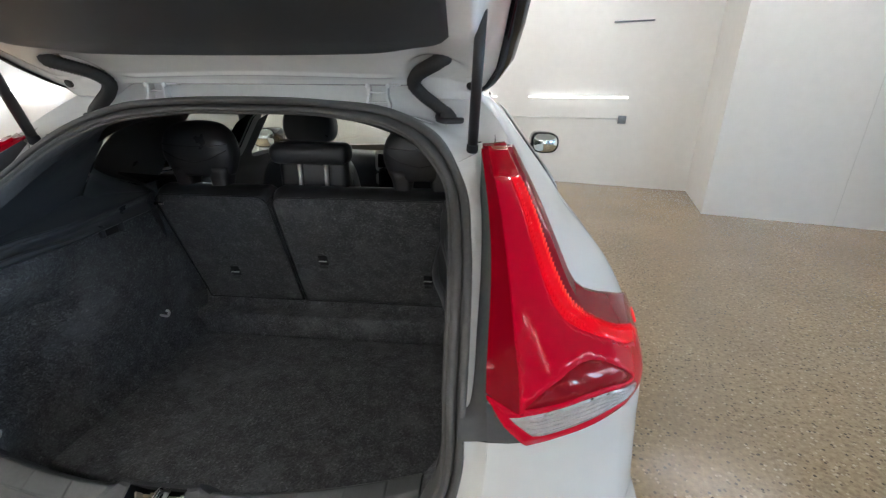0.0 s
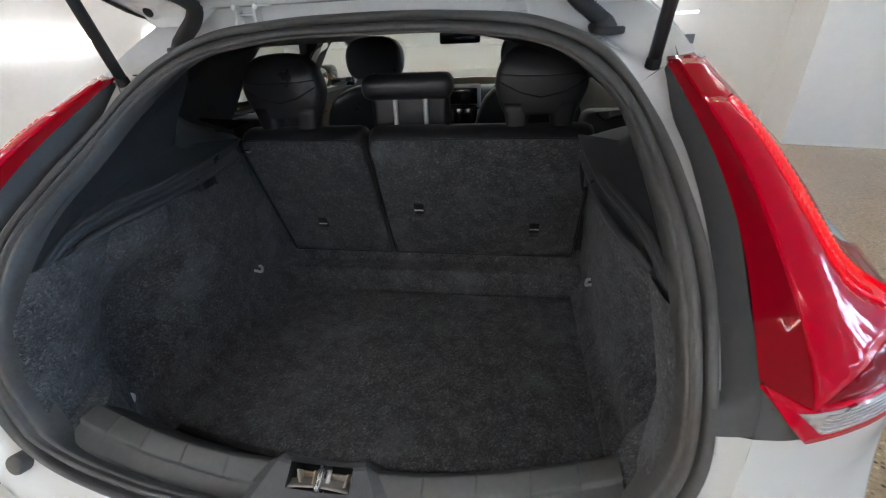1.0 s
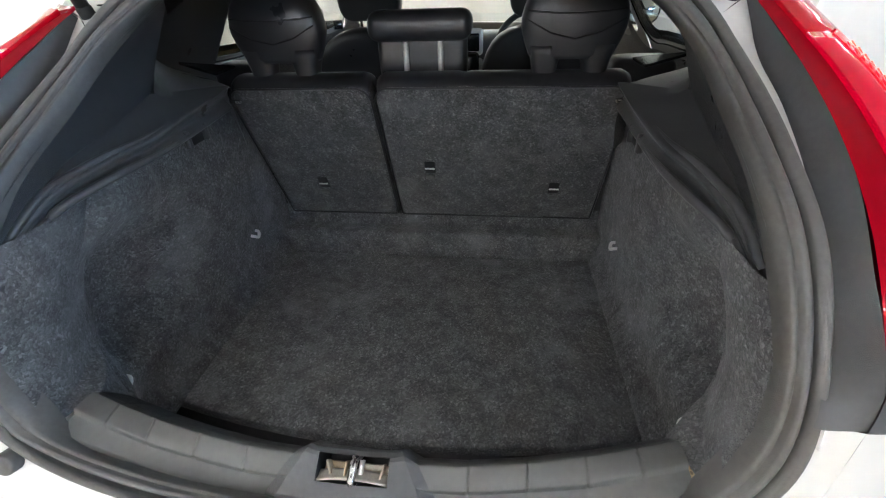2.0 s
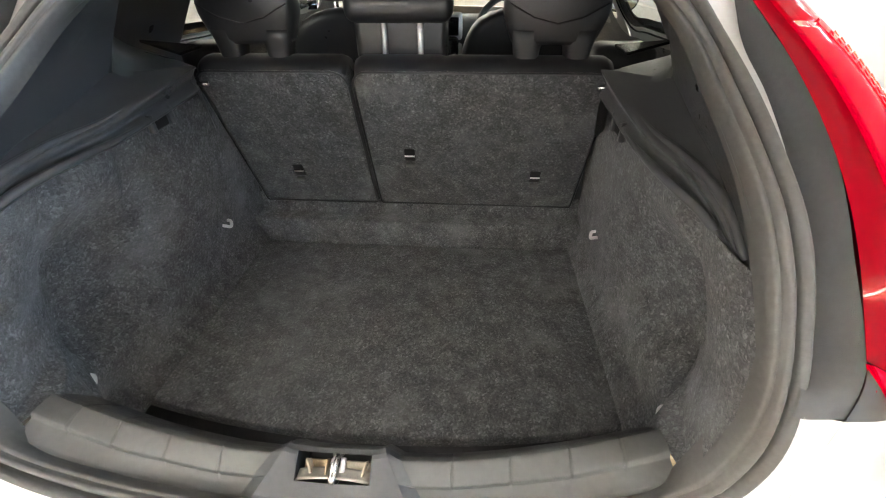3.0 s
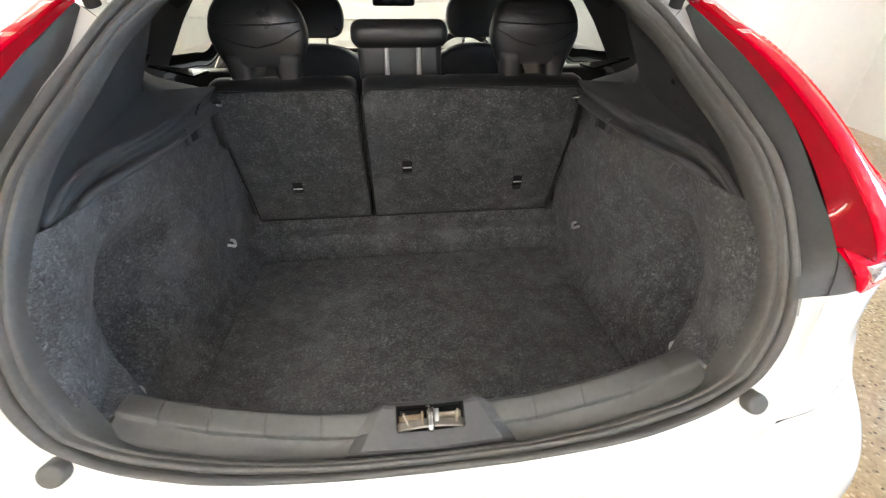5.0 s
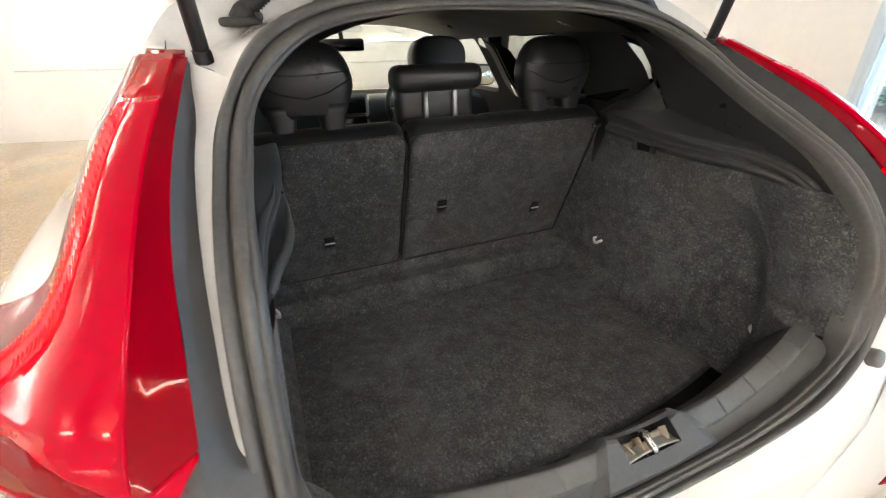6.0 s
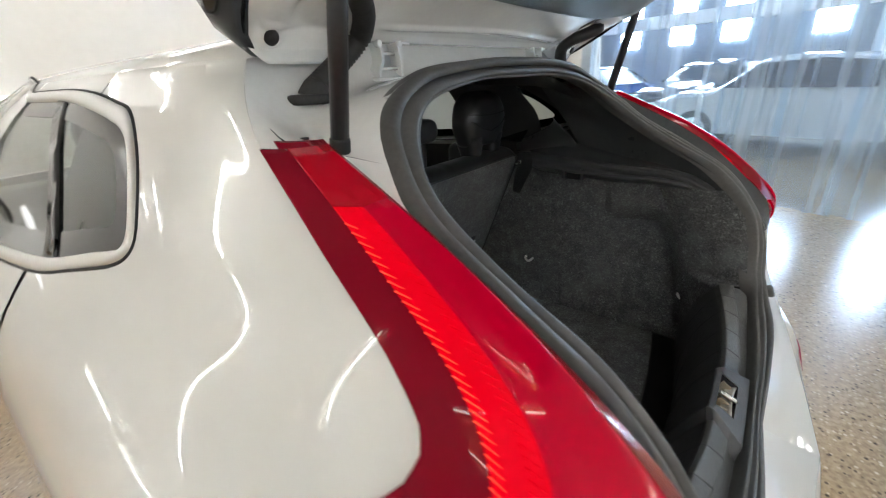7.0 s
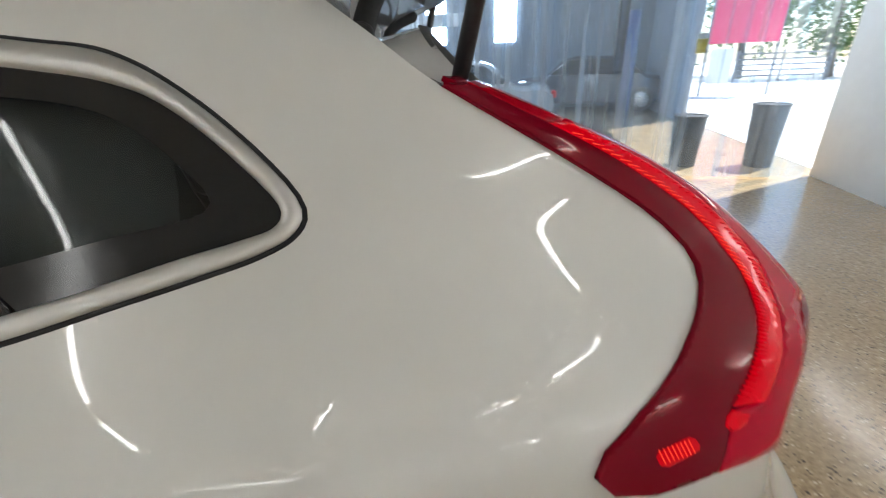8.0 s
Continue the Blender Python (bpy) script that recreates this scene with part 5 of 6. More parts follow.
def gate_w(s):
    return float(np.interp(s, [0, 0.03, 0.1, 0.5, 0.6, 1.1, 1.18], [0.50, 0.535, 0.56, 0.60, 0.61, 0.56, 0.50]))


ss = np.r_[np.linspace(0, 0.48, 13), np.linspace(0.5, 0.6, 6), np.linspace(0.65, 1.18, 12)]
# the inner side: a moulded white pressing that stands in from the frame, and the dark lining over it
PRESSING = [(0.0, -.100, 1.377), (.05, -.105, 1.396), (.12, -.118, 1.418), (.25, -.165, 1.436), (.42, -.215, 1.455), (.6, -.294, 1.486), (1.0, -.60, 1.68)]
CENTRE_PRESSING = [(0.0, -.086, 1.409), (.05, -.104, 1.411), (.12, -.124, 1.420), (.25, -.165, 1.434), (.42, -.215, 1.454), (.6, -.294, 1.486), (1.0, -.60, 1.68)]


def inner_at(x, q, n=0.0):
    w, mid = step01((0.548 - abs(x)) / 0.045), step01((0.405 - abs(x)) / 0.05)
    corner, centre = (np.array([x] + [np.interp(q, [p[0] for p in table], [p[k] for p in table]) for k in (1, 2)]) for table in (PRESSING, CENTRE_PRESSING))
    place = np.array(gate_at(x, q * 0.6)) * (1 - w) + (corner * (1 - mid) + centre * mid) * w
    dent = 0.010 * math.exp(-((abs(x) - 0.40) / 0.06) ** 2 - ((q - 0.42) / 0.16) ** 2)
    # a hollow behind the hose, a raised boss round the plug, a ridge along the hinges
    dent += 0.007 * step01((0.075 - math.hypot(abs(x) - 0.425, (q - 0.27) * 0.4)) / 0.022)
    dent -= 0.004 * step01((0.024 - math.hypot(abs(x) - 0.500, (q - 0.105) * 0.4)) / 0.008)
    dent -= 0.005 * math.exp(-((q - 0.20 - 0.03 * math.cos(x * 7)) / 0.022) ** 2) * step01((0.34 - abs(x)) / 0.05)
    return tuple(place + np.array([0, -0.5, -0.85]) * (n - dent))


frame_rows = [[inner_at(gate_w(q * 0.6) * f, q) for f in np.linspace(-1, 1, 161)] for q in np.r_[np.linspace(0, 0.6, 60), np.linspace(0.62, 1, 16)]]
bm = grid_mesh(frame_rows)
bmesh.ops.recalc_face_normals(bm, faces=bm.faces)
thicken(part("inner_frame", bm, M_JAMB, gate), 0.006, 0.0)
lining_rows = [[inner_at(0.462 * f, q0 + (1.0 - q0) * g, 0.006 * min(1, g * 40)) for f in np.linspace(-1, 1, 61) for q0 in [0.47 + 0.03 * f * f + 0.10 * abs(f) ** 14]] for g in np.r_[0, 0.01, 0.025, np.linspace(0.05, 1, 14)]]
thicken(part("window_lining", grid_mesh(lining_rows), M_TRIM, gate, "dark plastic lining round the rear window"), 0.003, 0.0)
outer_rows = [[gate_at(gate_w(q) * f, q, 0.05) for f in np.linspace(-1, 1, 41)] for q in ss]
bm = grid_mesh(outer_rows)
hole = [f for f in bm.faces if abs(f.calc_center_median().x) < 0.45 and 1.392 + 0.09 < f.calc_center_median().z and f.calc_center_median().y > -0.42]
bmesh.ops.delete(bm, geom=hole, context="FACES")
thicken(part("outer_skin", bm, M_PAINT, gate), 0.004, 0.0)
glass_rows = [[gate_at(0.45 * f, q, 0.008) for f in np.linspace(-1, 1, 9)] for q in np.linspace(0.09, 0.49, 6)]
thicken(part("rear_window", grid_mesh(glass_rows), M_TINT, gate, "dark tinted rear window"), 0.005)
lining = [[gate_at(0.46 * f, q, -0.012) for f in np.linspace(-1, 1, 9)] for q in np.linspace(0.60, 1.1, 6)]
thicken(part("gate_lining", grid_mesh(lining), M_PLASTIC, gate), 0.012, 0.0)
for s in (1, -1):
    rimline = [[gate_at(s * (gate_w(q) + o), q, n) for o, n in ((-0.006, -0.008), (0.012, -0.004), (0.030, 0.018), (0.034, 0.045), (0.020, 0.066), (-0.01, 0.070))] for q in np.linspace(0.0, 0.6, 30)]
    thicken(part("gate_edge", grid_mesh(rimline), M_BLACK, gate, "glossy black edge moulding"), 0.004, 0.0)
    part("drain_plug", cylinder(0.010, 0.006, 16, inner_at(s * 0.500, 0.105, 0.004), Vector((0, -0.9, -0.45)).to_track_quat("Z", "X").to_matrix().to_4x4()), M_HOSE, gate)
    hose = [(s * .452, -.205, 1.462), (s * .440, -.214, 1.453), (s * .412, -.196, 1.441), (s * .380, -.162, 1.424), (s * .372, -.143, 1.408), (s * .387, -.132, 1.389), (s * .420, -.124, 1.364), (s * .448, -.119, 1.343)]
    part("wiring_hose", tube(hose, 0.0130, 14, 84, rings=0.0030), M_HOSE, car, "corrugated black rubber cable hose")
    # oval rubber foot in the channel, its swollen neck and lug
    base, up = CHANNEL[s].ray_cast(Vector((s * 0.453, -0.116, 1.45)), Vector((0, 0, -1)))[:2]
    up = up if up.z > 0 else -up
    up = (up * 0.12 + Vector((0, 0, 1)) * 0.88).normalized()
    lie = Matrix.Translation(base + up * 0.004) @ up.to_track_quat("Z", "Y").to_matrix().to_4x4() @ Matrix.Rotation(s * radians(12), 4, "Z")
    foot = cylinder(0.022, 0.014, 28, bevel=0.004)
    bmesh.ops.scale(foot, vec=(1.55, 1.0, 1.0), verts=foot.verts)
    bmesh.ops.transform(foot, matrix=lie, verts=foot.verts)
    part("grommet", foot, M_HOSE, car)
    part("grommet_lug", box((0.010, 0.022, 0.012), tuple(lie @ Vector((s * 0.030, 0, 0.008))), 0.003, 2, lie.to_3x3().to_4x4()), M_HOSE, car)
    neck = [tuple(base + up * 0.004)] + [tuple(base + up * 0.004 + (Vector((s * .436, -.121, 1.352)) - base) * f) for f in (0.3, 0.6, 0.85)]
    part("grommet_neck", tube(neck, [0.0195, 0.0190, 0.0180, 0.0145], 16), M_HOSE, car)
    # drain hole and clip slot in the channel beside the light
    spot = CHANNEL[s].ray_cast(Vector((s * 0.524, -0.188, 1.45)), Vector((0, 0, -1)))
    hole_mesh = cylinder(0.0042, 0.003, 18, bevel=0.0008)
    bmesh.ops.scale(hole_mesh, vec=(1.5, 1.0, 1.0), verts=hole_mesh.verts)
    bmesh.ops.transform(hole_mesh, matrix=Matrix.Translation(spot[0]) @ (spot[1] if spot[1].z > 0 else -spot[1]).to_track_quat("Z", "Y").to_matrix().to_4x4(), verts=hole_mesh.verts)
    part("drain_hole", hole_mesh, M_DARK, car)
    slot = [CHANNEL[s].find_nearest(Vector((s * x, y, z)))[0] for x, y, z in ((.560, -.176, 1.302), (.560, -.190, 1.294), (.559, -.204, 1.287), (.556, -.212, 1.284))]
    part("clip_slot", tube([tuple(p) for p in slot], [0.0004, 0.0008, 0.0016, 0.0012], 8), M_DARK, car)
    cap = cylinder(0.026, 0.012, 28, bevel=0.004)
    bmesh.ops.scale(cap, vec=(1.35, 1.0, 1.0), verts=cap.verts)
    bmesh.ops.transform(cap, matrix=Matrix.Translation((s * 0.455, -0.202, 1.468)) @ Vector((0, -0.5, -0.85)).to_track_quat("Z", "X").to_matrix().to_4x4() @ Matrix.Rotation(radians(90), 4, "Z"), verts=cap.verts)
    part("grommet", cap, M_GRIME, gate, "dirt-stained rubber grommet")
    # hinge
    hinge = new("gate_hinge")
    hinge.parent = car
    tagged(hinge, "white painted steel hinge")
    for dx in (-0.0265, 0.0265):
        path = [(s * 0.28 + dx, -0.102, 1.346), (s * 0.28 + dx, -0.101, 1.364), (s * 0.28 + dx * 0.86, -0.105, 1.378), (s * 0.28 + dx * 0.80, -0.103, 1.394), (s * 0.28 + dx * 0.92, -0.097, 1.414)]
        rows = [[(x + a, y + b, z) for a, b in ((-0.003, -0.012), (0.003, -0.012), (0.003, 0.012), (-0.003, 0.012))] for x, y, z in curve(path, 16)]
        plate = grid_mesh(rows, close_u=True)
        plate.verts.ensure_lookup_table()
        plate.faces.new([plate.verts[k] for k in (3, 2, 1, 0)])
        plate.faces.new([plate.verts[k] for k in (-4, -3, -2, -1)])
        bmesh.ops.recalc_face_normals(plate, faces=plate.faces)
        part("hinge_plate", plate, M_JAMB, hinge, smooth=False)
        part("hinge_bolt", cylinder(0.0058, 0.010, 12, (s * 0.28 + dx * 0.92, -0.110, 1.405), Matrix.Rotation(radians(90), 4, "X"), 0.0015), M_JAMB, hinge)
    for z in (1.368, 1.391):
        part("hinge_bar", tube([(s * 0.28 - 0.024, -0.104, z), (s * 0.28 + 0.024, -0.104, z)], 0.0030, 8), M_JAMB, hinge)
    part("hinge_base", box((0.075, 0.030, 0.006), (s * 0.28, -0.104, 1.351), 0.002, 2), M_JAMB, hinge)
    part("hinge_flange", box((0.030, 0.020, 0.005), (s * 0.28 + 0.040, -0.100, 1.407), 0.002, 2), M_JAMB, hinge)
    # gas strut
    p0, d = Vector((s * 0.51, -0.235, 1.27)), Vector((s * 0.04, -0.24, 1.0)).normalized()
    strut = new("gas_strut")
    strut.parent = car
    part("strut_body", tube([tuple(p0 + d * 0.02), tuple(p0 + d * 0.30)], 0.011, 14), M_STRUT, strut)
    part("strut_rod", tube([tuple(p0 + d * 0.30), tuple(p0 + d * 0.47)], 0.005, 10), M_METAL, strut)
    part("strut_socket", cylinder(0.0125, 0.03, 14, tuple(p0 + d * 0.005), d.to_track_quat("Z", "Y").to_matrix().to_4x4(), 0.003), M_DARK, strut)
    tagged(strut, "black gas strut holding the tailgate")


# ---- the room ----
ROOM = Matrix.Rotation(radians(-17), 4, "Z")


def room(bm):
    bmesh.ops.transform(bm, matrix=ROOM, verts=bm.verts)
    return bm


def at_room(a, b, z):
    return tuple(ROOM @ Vector((a, b, z)))


M_WALL = varied("white_wall_paint", (0.84, 0.83, 0.81), 0.5, 0.7, 0.04, grain=0.25, grain_scale=60)
M_CEILING = varied("ceiling_paint", (0.75, 0.74, 0.72), 0.7, 0.8, 0.04)
M_GREY = varied("grey_steel", (0.18, 0.2, 0.23), 0.5, 1.0, 0.25, metal=0.2)

M_FLOOR = mat("aggregate_concrete", (0.3, 0.24, 0.17), 0.35)
_f = M_FLOOR
vor = node(_f, "ShaderNodeTexVoronoi", Scale=58.0, Randomness=1.0)
link(_f, coords(_f), vor.inputs["Vector"])
peb = ramp(_f, vor.outputs["Color"], [(0.15, (0.085, 0.068, 0.052)), (0.36, (0.30, 0.215, 0.145)), (0.65, (0.48, 0.365, 0.245)), (0.9, (0.64, 0.54, 0.42))])
paste = ramp(_f, noise_of(_f, 40.0, 5.0), [(0.35, (0.30, 0.222, 0.142)), (0.65, (0.46, 0.352, 0.232))])
mask = ramp(_f, vor.outputs["Distance"], [(0.28, (1, 1, 1)), (0.42, (0, 0, 0))])
ground = mix(_f, mask, paste, peb)
pit = node(_f, "ShaderNodeTexVoronoi", Scale=31.0, Randomness=1.0)
link(_f, coords(_f), pit.inputs["Vector"])
pitted = mix(_f, 1.0, ramp(_f, pit.outputs["Distance"], [(0.10, (1, 1, 1)), (0.19, (0, 0, 0))]), ramp(_f, pit.outputs["Color"], [(0.70, (0, 0, 0)), (0.76, (0.75, 0.75, 0.75))]), "MULTIPLY")
ground = mix(_f, pitted, ground, (0.055, 0.045, 0.036))
stain = ramp(_f, noise_of(_f, 1.3, 6.0), [(0.3, (0.90, 0.86, 0.75)), (0.7, (1.10, 1.06, 0.94))])
link(_f, mix(_f, 1.0, ground, stain, "MULTIPLY"), bsdf(_f).inputs["Base Color"])
rr = node(_f, "ShaderNodeMapRange", From_Min=0.3, From_Max=0.7, To_Min=0.20, To_Max=0.23)
link(_f, noise_of(_f, 2.2, 5.0), rr.inputs["Value"])
link(_f, rr.outputs[0], bsdf(_f).inputs["Roughness"])
bump(_f, vor.outputs["Distance"], 0.12, 0.002)
bsdf(_f).inputs["Coat Weight"].default_value = 0.4
bsdf(_f).inputs["Coat Roughness"].default_value = 0.14


def structure(name, bm, material, label="", category=""):
    ob = new(name, finish(bm, name, material, False))
    return tagged(ob, label, category, "", "structure")


structure("floor", room(box((60, 60, 0.2), (6, 0, -0.1))), M_FLOOR, "polished brown aggregate concrete floor", "floor")
structure("wall_north", room(box((9.0, 0.2, 3.2), (-2.4, 6.6, 1.6))), M_WALL, "plain white painted wall", "wall")
structure("wall_pier", room(box((2.35, 1.66, 3.2), (3.17, 5.87, 1.6))), M_WALL, "white painted wall pier with a seam", "wall")
structure("wall_east_1", room(box((0.2, 2.34, 3.2), (4.37, 3.87, 1.6))), M_WALL, "white painted wall", "wall")
structure("wall_lintel", room(box((0.2, 6.3, 0.55), (4.37, -0.45, 2.925))), M_WALL, "white wall over the doorway", "wall")
structure("wall_south", room(box((11.3, 0.2, 3.2), (-1.2, -3.7, 1.6))), M_WALL, "white painted wall", "wall")
structure("wall_west", room(box((0.2, 10.4, 3.2), (-6.9, 1.45, 1.6))), M_WALL, "white painted wall", "wall")
structure("ceiling", room(box((11.4, 10.4, 0.2), (-1.3, 1.45, 3.3))), M_CEILING, "plain white ceiling", "ceiling")
structure("trim", room(box((0.008, 0.003, 3.2), (3.33, 5.037, 1.6))), M_CEILING, "thin seam in the wall panel", "trim")

M_TUBE = mat("lit_tube", (1, 1, 1), 0.4)
bsdf(M_TUBE).inputs["Emission Color"].default_value = (1.0, 0.985, 0.96, 1)
bsdf(M_TUBE).inputs["Emission Strength"].default_value = TUBE_STRENGTH


M_TUBE_WALL = mat("dim_lit_tube", (1, 1, 1), 0.4)
bsdf(M_TUBE_WALL).inputs["Emission Color"].default_value = (1.0, 0.985, 0.95, 1)
bsdf(M_TUBE_WALL).inputs["Emission Strength"].default_value = TUBE_STRENGTH * 0.1


def tube_light(a, b, z, length, along, out, lit=M_TUBE):
    """A batten with a lit tube; along is 'a' or 'b', out the way that it faces."""
    lamp = thing("tube_light", "lit white fluorescent tube on a slim batten", "lamp", group="tube lights")
    axis = Vector((1, 0, 0)) if along == "a" else Vector((0, 1, 0))
    o = Vector(out)
    c = Vector((a, b, z))
    size = [0.05, 0.05, 0.05]
    size[0 if along == "a" else 1] = length
    k = [i for i in range(3) if o[i]][0]
    size[k] = 0.02
    part("batten", room(box(size, c + o * 0.01, 0.004)), M_WHITE_PLASTIC, lamp)
    p0, p1 = c + o * 0.04 - axis * (length / 2 - 0.02), c + o * 0.04 + axis * (length / 2 - 0.02)
    part("tube", room(tube([tuple(p0), tuple(p1)], 0.016, 12)), lit, lamp)


for a, length in ((0.17, 1.58), (-2.25, 2.2), (-4.95, 1.5)):
    tube_light(a, 6.5, 1.39, length, "a", (0, -1, 0), M_TUBE_WALL)
for b in (-2.2, 0.0, 2.2, 4.4):
    tube_light(-6.8, b, 1.41, 1.5, "b", (1, 0, 0))
# unseen row behind the car, added to light the boot and reflect in paint
for a in (-4.6, -2.2, 0.2, 2.6):
    tube_light(a, -3.6, 1.9, 1.5, "a", (0, 1, 0))
for b, runs in ((-2.9, ((-1.40, 1.05), (-3.9, 1.5))), (1.3, ((-3.05, 2.1), (-5.7, 1.85))), (3.9, ((-4.6, 1.5), (-2.0, 1.5), (0.6, 1.5), (2.6, 1.5))), (-0.8, ((-4.8, 1.5), (2.6, 1.5))), (5.4, ((-4.8, 1.5), (-2.4, 1.5), (0.0, 1.5)))):
    for a, length in runs:
        tube_light(a, b, 3.2, length, "a", (0, 0, -1))
# a zigzag of tubes on the ceiling
zigzag = thing("zigzag_light", "lit white tubes in a zigzag on the ceiling", "lamp")
corners = [(-0.95, -1.80), (-0.28, -2.35), (0.40, -1.75), (1.05, -2.35), (1.70, -1.75)]
for (a0, b0), (a1, b1) in zip(corners, corners[1:]):
    way = Vector((a1 - a0, b1 - b0, 0))
    turn = Matrix.Rotation(math.atan2(way.y, way.x), 4, "Z")
    part("batten", room(box((way.length - 0.03, 0.05, 0.02), ((a0 + a1) / 2, (b0 + b1) / 2, 3.19), 0.004, 2, turn)), M_WHITE_PLASTIC, zigzag)
    part("tube", room(tube([(a0 + way.x * 0.02, b0 + way.y * 0.02, 3.16), (a0 + way.x * 0.98, b0 + way.y * 0.98, 3.16)], 0.016, 12)), M_TUBE, zigzag)

# conduit and box on the north wall
box_thing = thing("junction_box", "small grey steel junction box on the white wall", "switch box")
part("box_body", room(box((0.12, 0.06, 0.12), (0.90, 6.47, 1.06), 0.006)), M_GREY, box_thing)
pipe = thing("conduit", "thin white conduit along the wall", "pipe")
part("pipe", room(tube([(-6.0, 6.485, 1.07), (0.85, 6.485, 1.07)], 0.01, 8)), M_WHITE_PLASTIC, pipe)
rail = thing("wall_bracket", "thin grey bracket high on the wall", "bracket")
part("bar", room(box((0.55, 0.03, 0.02), (0.87, 6.485, 2.45))), M_GREY, rail)


# ---- strip curtain and the workshop beyond it ----
M_PVC = mat("clear_pvc", (0.80, 0.88, 0.96), 0.06, Transmission_Weight=0.0)
_v = M_PVC
mixer = node(_v, "ShaderNodeMixShader")
clear = node(_v, "ShaderNodeBsdfTransparent")
clear.inputs["Color"].default_value = (0.80, 0.90, 1.0, 1)
streak = node(_v, "ShaderNodeTexNoise", Scale=3.0, Detail=4.0)
stretch = node(_v, "ShaderNodeMapping")
stretch.inputs["Scale"].default_value = (2.6, 2.6, 0.07)
link(_v, coords(_v), stretch.inputs["Vector"])
link(_v, stretch.outputs[0], streak.inputs["Vector"])
haze = node(_v, "ShaderNodeMapRange", From_Min=0.35, From_Max=0.7, To_Min=0.10, To_Max=0.36)
link(_v, streak.outputs["Fac"], haze.inputs["Value"])
bsdf(_v).inputs["Transmission Weight"].default_value = 0.0
bsdf(_v).inputs["Subsurface Weight"].default_value = 0.0
link(_v, haze.outputs[0], mixer.inputs[0])
link(_v, clear.outputs[0], mixer.inputs[1])
milky = node(_v, "ShaderNodeBsdfTranslucent")
milky.inputs["Color"].default_value = (0.78, 0.88, 1.0, 1)
cloudy = node(_v, "ShaderNodeMixShader")
cloudy.inputs[0].default_value = 0.3
link(_v, bsdf(_v).outputs[0], cloudy.inputs[1])
link(_v, milky.outputs[0], cloudy.inputs[2])
link(_v, cloudy.outputs[0], mixer.inputs[2])
out_node = [n for n in _v.node_tree.nodes if n.type == "OUTPUT_MATERIAL"][0]
link(_v, mixer.outputs[0], out_node.inputs["Surface"])

curtain = thing("strip_curtain", "hanging clear bluish plastic strip curtain across the doorway", "curtain")
part("rail", room(box((0.06, 6.3, 0.06), (4.22, -0.25, 2.66), 0.01)), M_GREY, curtain)
b = -3.3
k = 0
while b < 2.85:
    sway = 0.03 * math.sin(k * 2.1)
    rows = []
    for z in np.linspace(2.66, 0.03, 7):
        off = sway * (2.66 - z) / 2.6
        rows.append([(4.22 + (0.025 if k % 2 else -0.005) + off * 0.5 + 0.012 * math.cos(3.1 * f), b + 0.1 * f + off, z) for f in np.linspace(-1, 1, 5)])
    part("strip", room(grid_mesh(rows)), M_PVC, curtain)
    b += 0.172
    k += 1

M_FARWALL = varied("dim_cladding", (0.19, 0.215, 0.255), 0.6, 0.6, 0.3)
M_SKYPANE = mat("daylit_pane", (0.9, 0.95, 1.0), 0.3)
bsdf(M_SKYPANE).inputs["Emission Color"].default_value = (0.66, 0.83, 1.0, 1)
bsdf(M_SKYPANE).inputs["Emission Strength"].default_value = 16.0
# hall shell: the east wall has tall windows and a wide open door
structure("hall_wall_east", room(box((0.3, 13.3, 5.6), (13.15, 2.95, 2.8))), M_FARWALL, "grey clad workshop wall", "wall")
structure("hall_wall_south_1", room(box((3.6, 0.2, 5.6), (11.4, -3.7, 2.8))), M_FARWALL, "grey clad workshop wall beside the open door", "wall")
structure("hall_wall_over_door", room(box((5.15, 0.2, 1.9), (7.025, -3.7, 4.65))), M_FARWALL, "grey clad wall over the open door", "wall")
structure("hall_wall_north", room(box((9, 0.3, 5.6), (8.9, 9.6, 2.8))), M_FARWALL, "grey clad workshop wall", "wall")
structure("hall_ceiling", room(box((9.0, 13.6, 0.2), (8.9, 2.95, 5.7))), M_FARWALL, "dark workshop roof", "ceiling")
for i, bb in enumerate((0.5, 2.6, 4.6, 6.0, 7.6)):
    structure("window_%d" % (i + 1), room(box((0.06, 0.6, 2.2), (12.98, bb, 3.0), 0.02)), M_SKYPANE, "tall bright daylit workshop window", "window")
for a in (6.5, 9.0, 11.5):
    for bb in (-1.8, 0.8, 3.4, 6.0):
        tube_light(a, bb, 5.6, 1.5, "b", (0, 0, -1))
beam = thing("steel_beam", "white painted steel beam across the workshop", "beam")
part("web", room(box((0.2, 9.0, 0.28), (10.6, 5.6, 2.35), 0.01)), M_WALL, beam)
part("post", room(box((0.2, 0.2, 2.2), (10.6, 1.2, 1.1), 0.01)), M_WALL, beam)
part("post", room(box((0.2, 0.2, 2.2), (10.6, 10.0, 1.1), 0.01)), M_WALL, beam)
pillar = thing("steel_column", "dark steel column with a blue guard", "column")
part("shaft", room(box((0.24, 0.24, 5.5), (11.55, -2.55, 2.75), 0.02)), M_DARK, pillar)
part("guard", room(box((0.12, 0.26, 2.4), (11.40, -2.80, 1.2), 0.02)), mat("blue_paint", (0.03, 0.08, 0.25), 0.4), pillar)


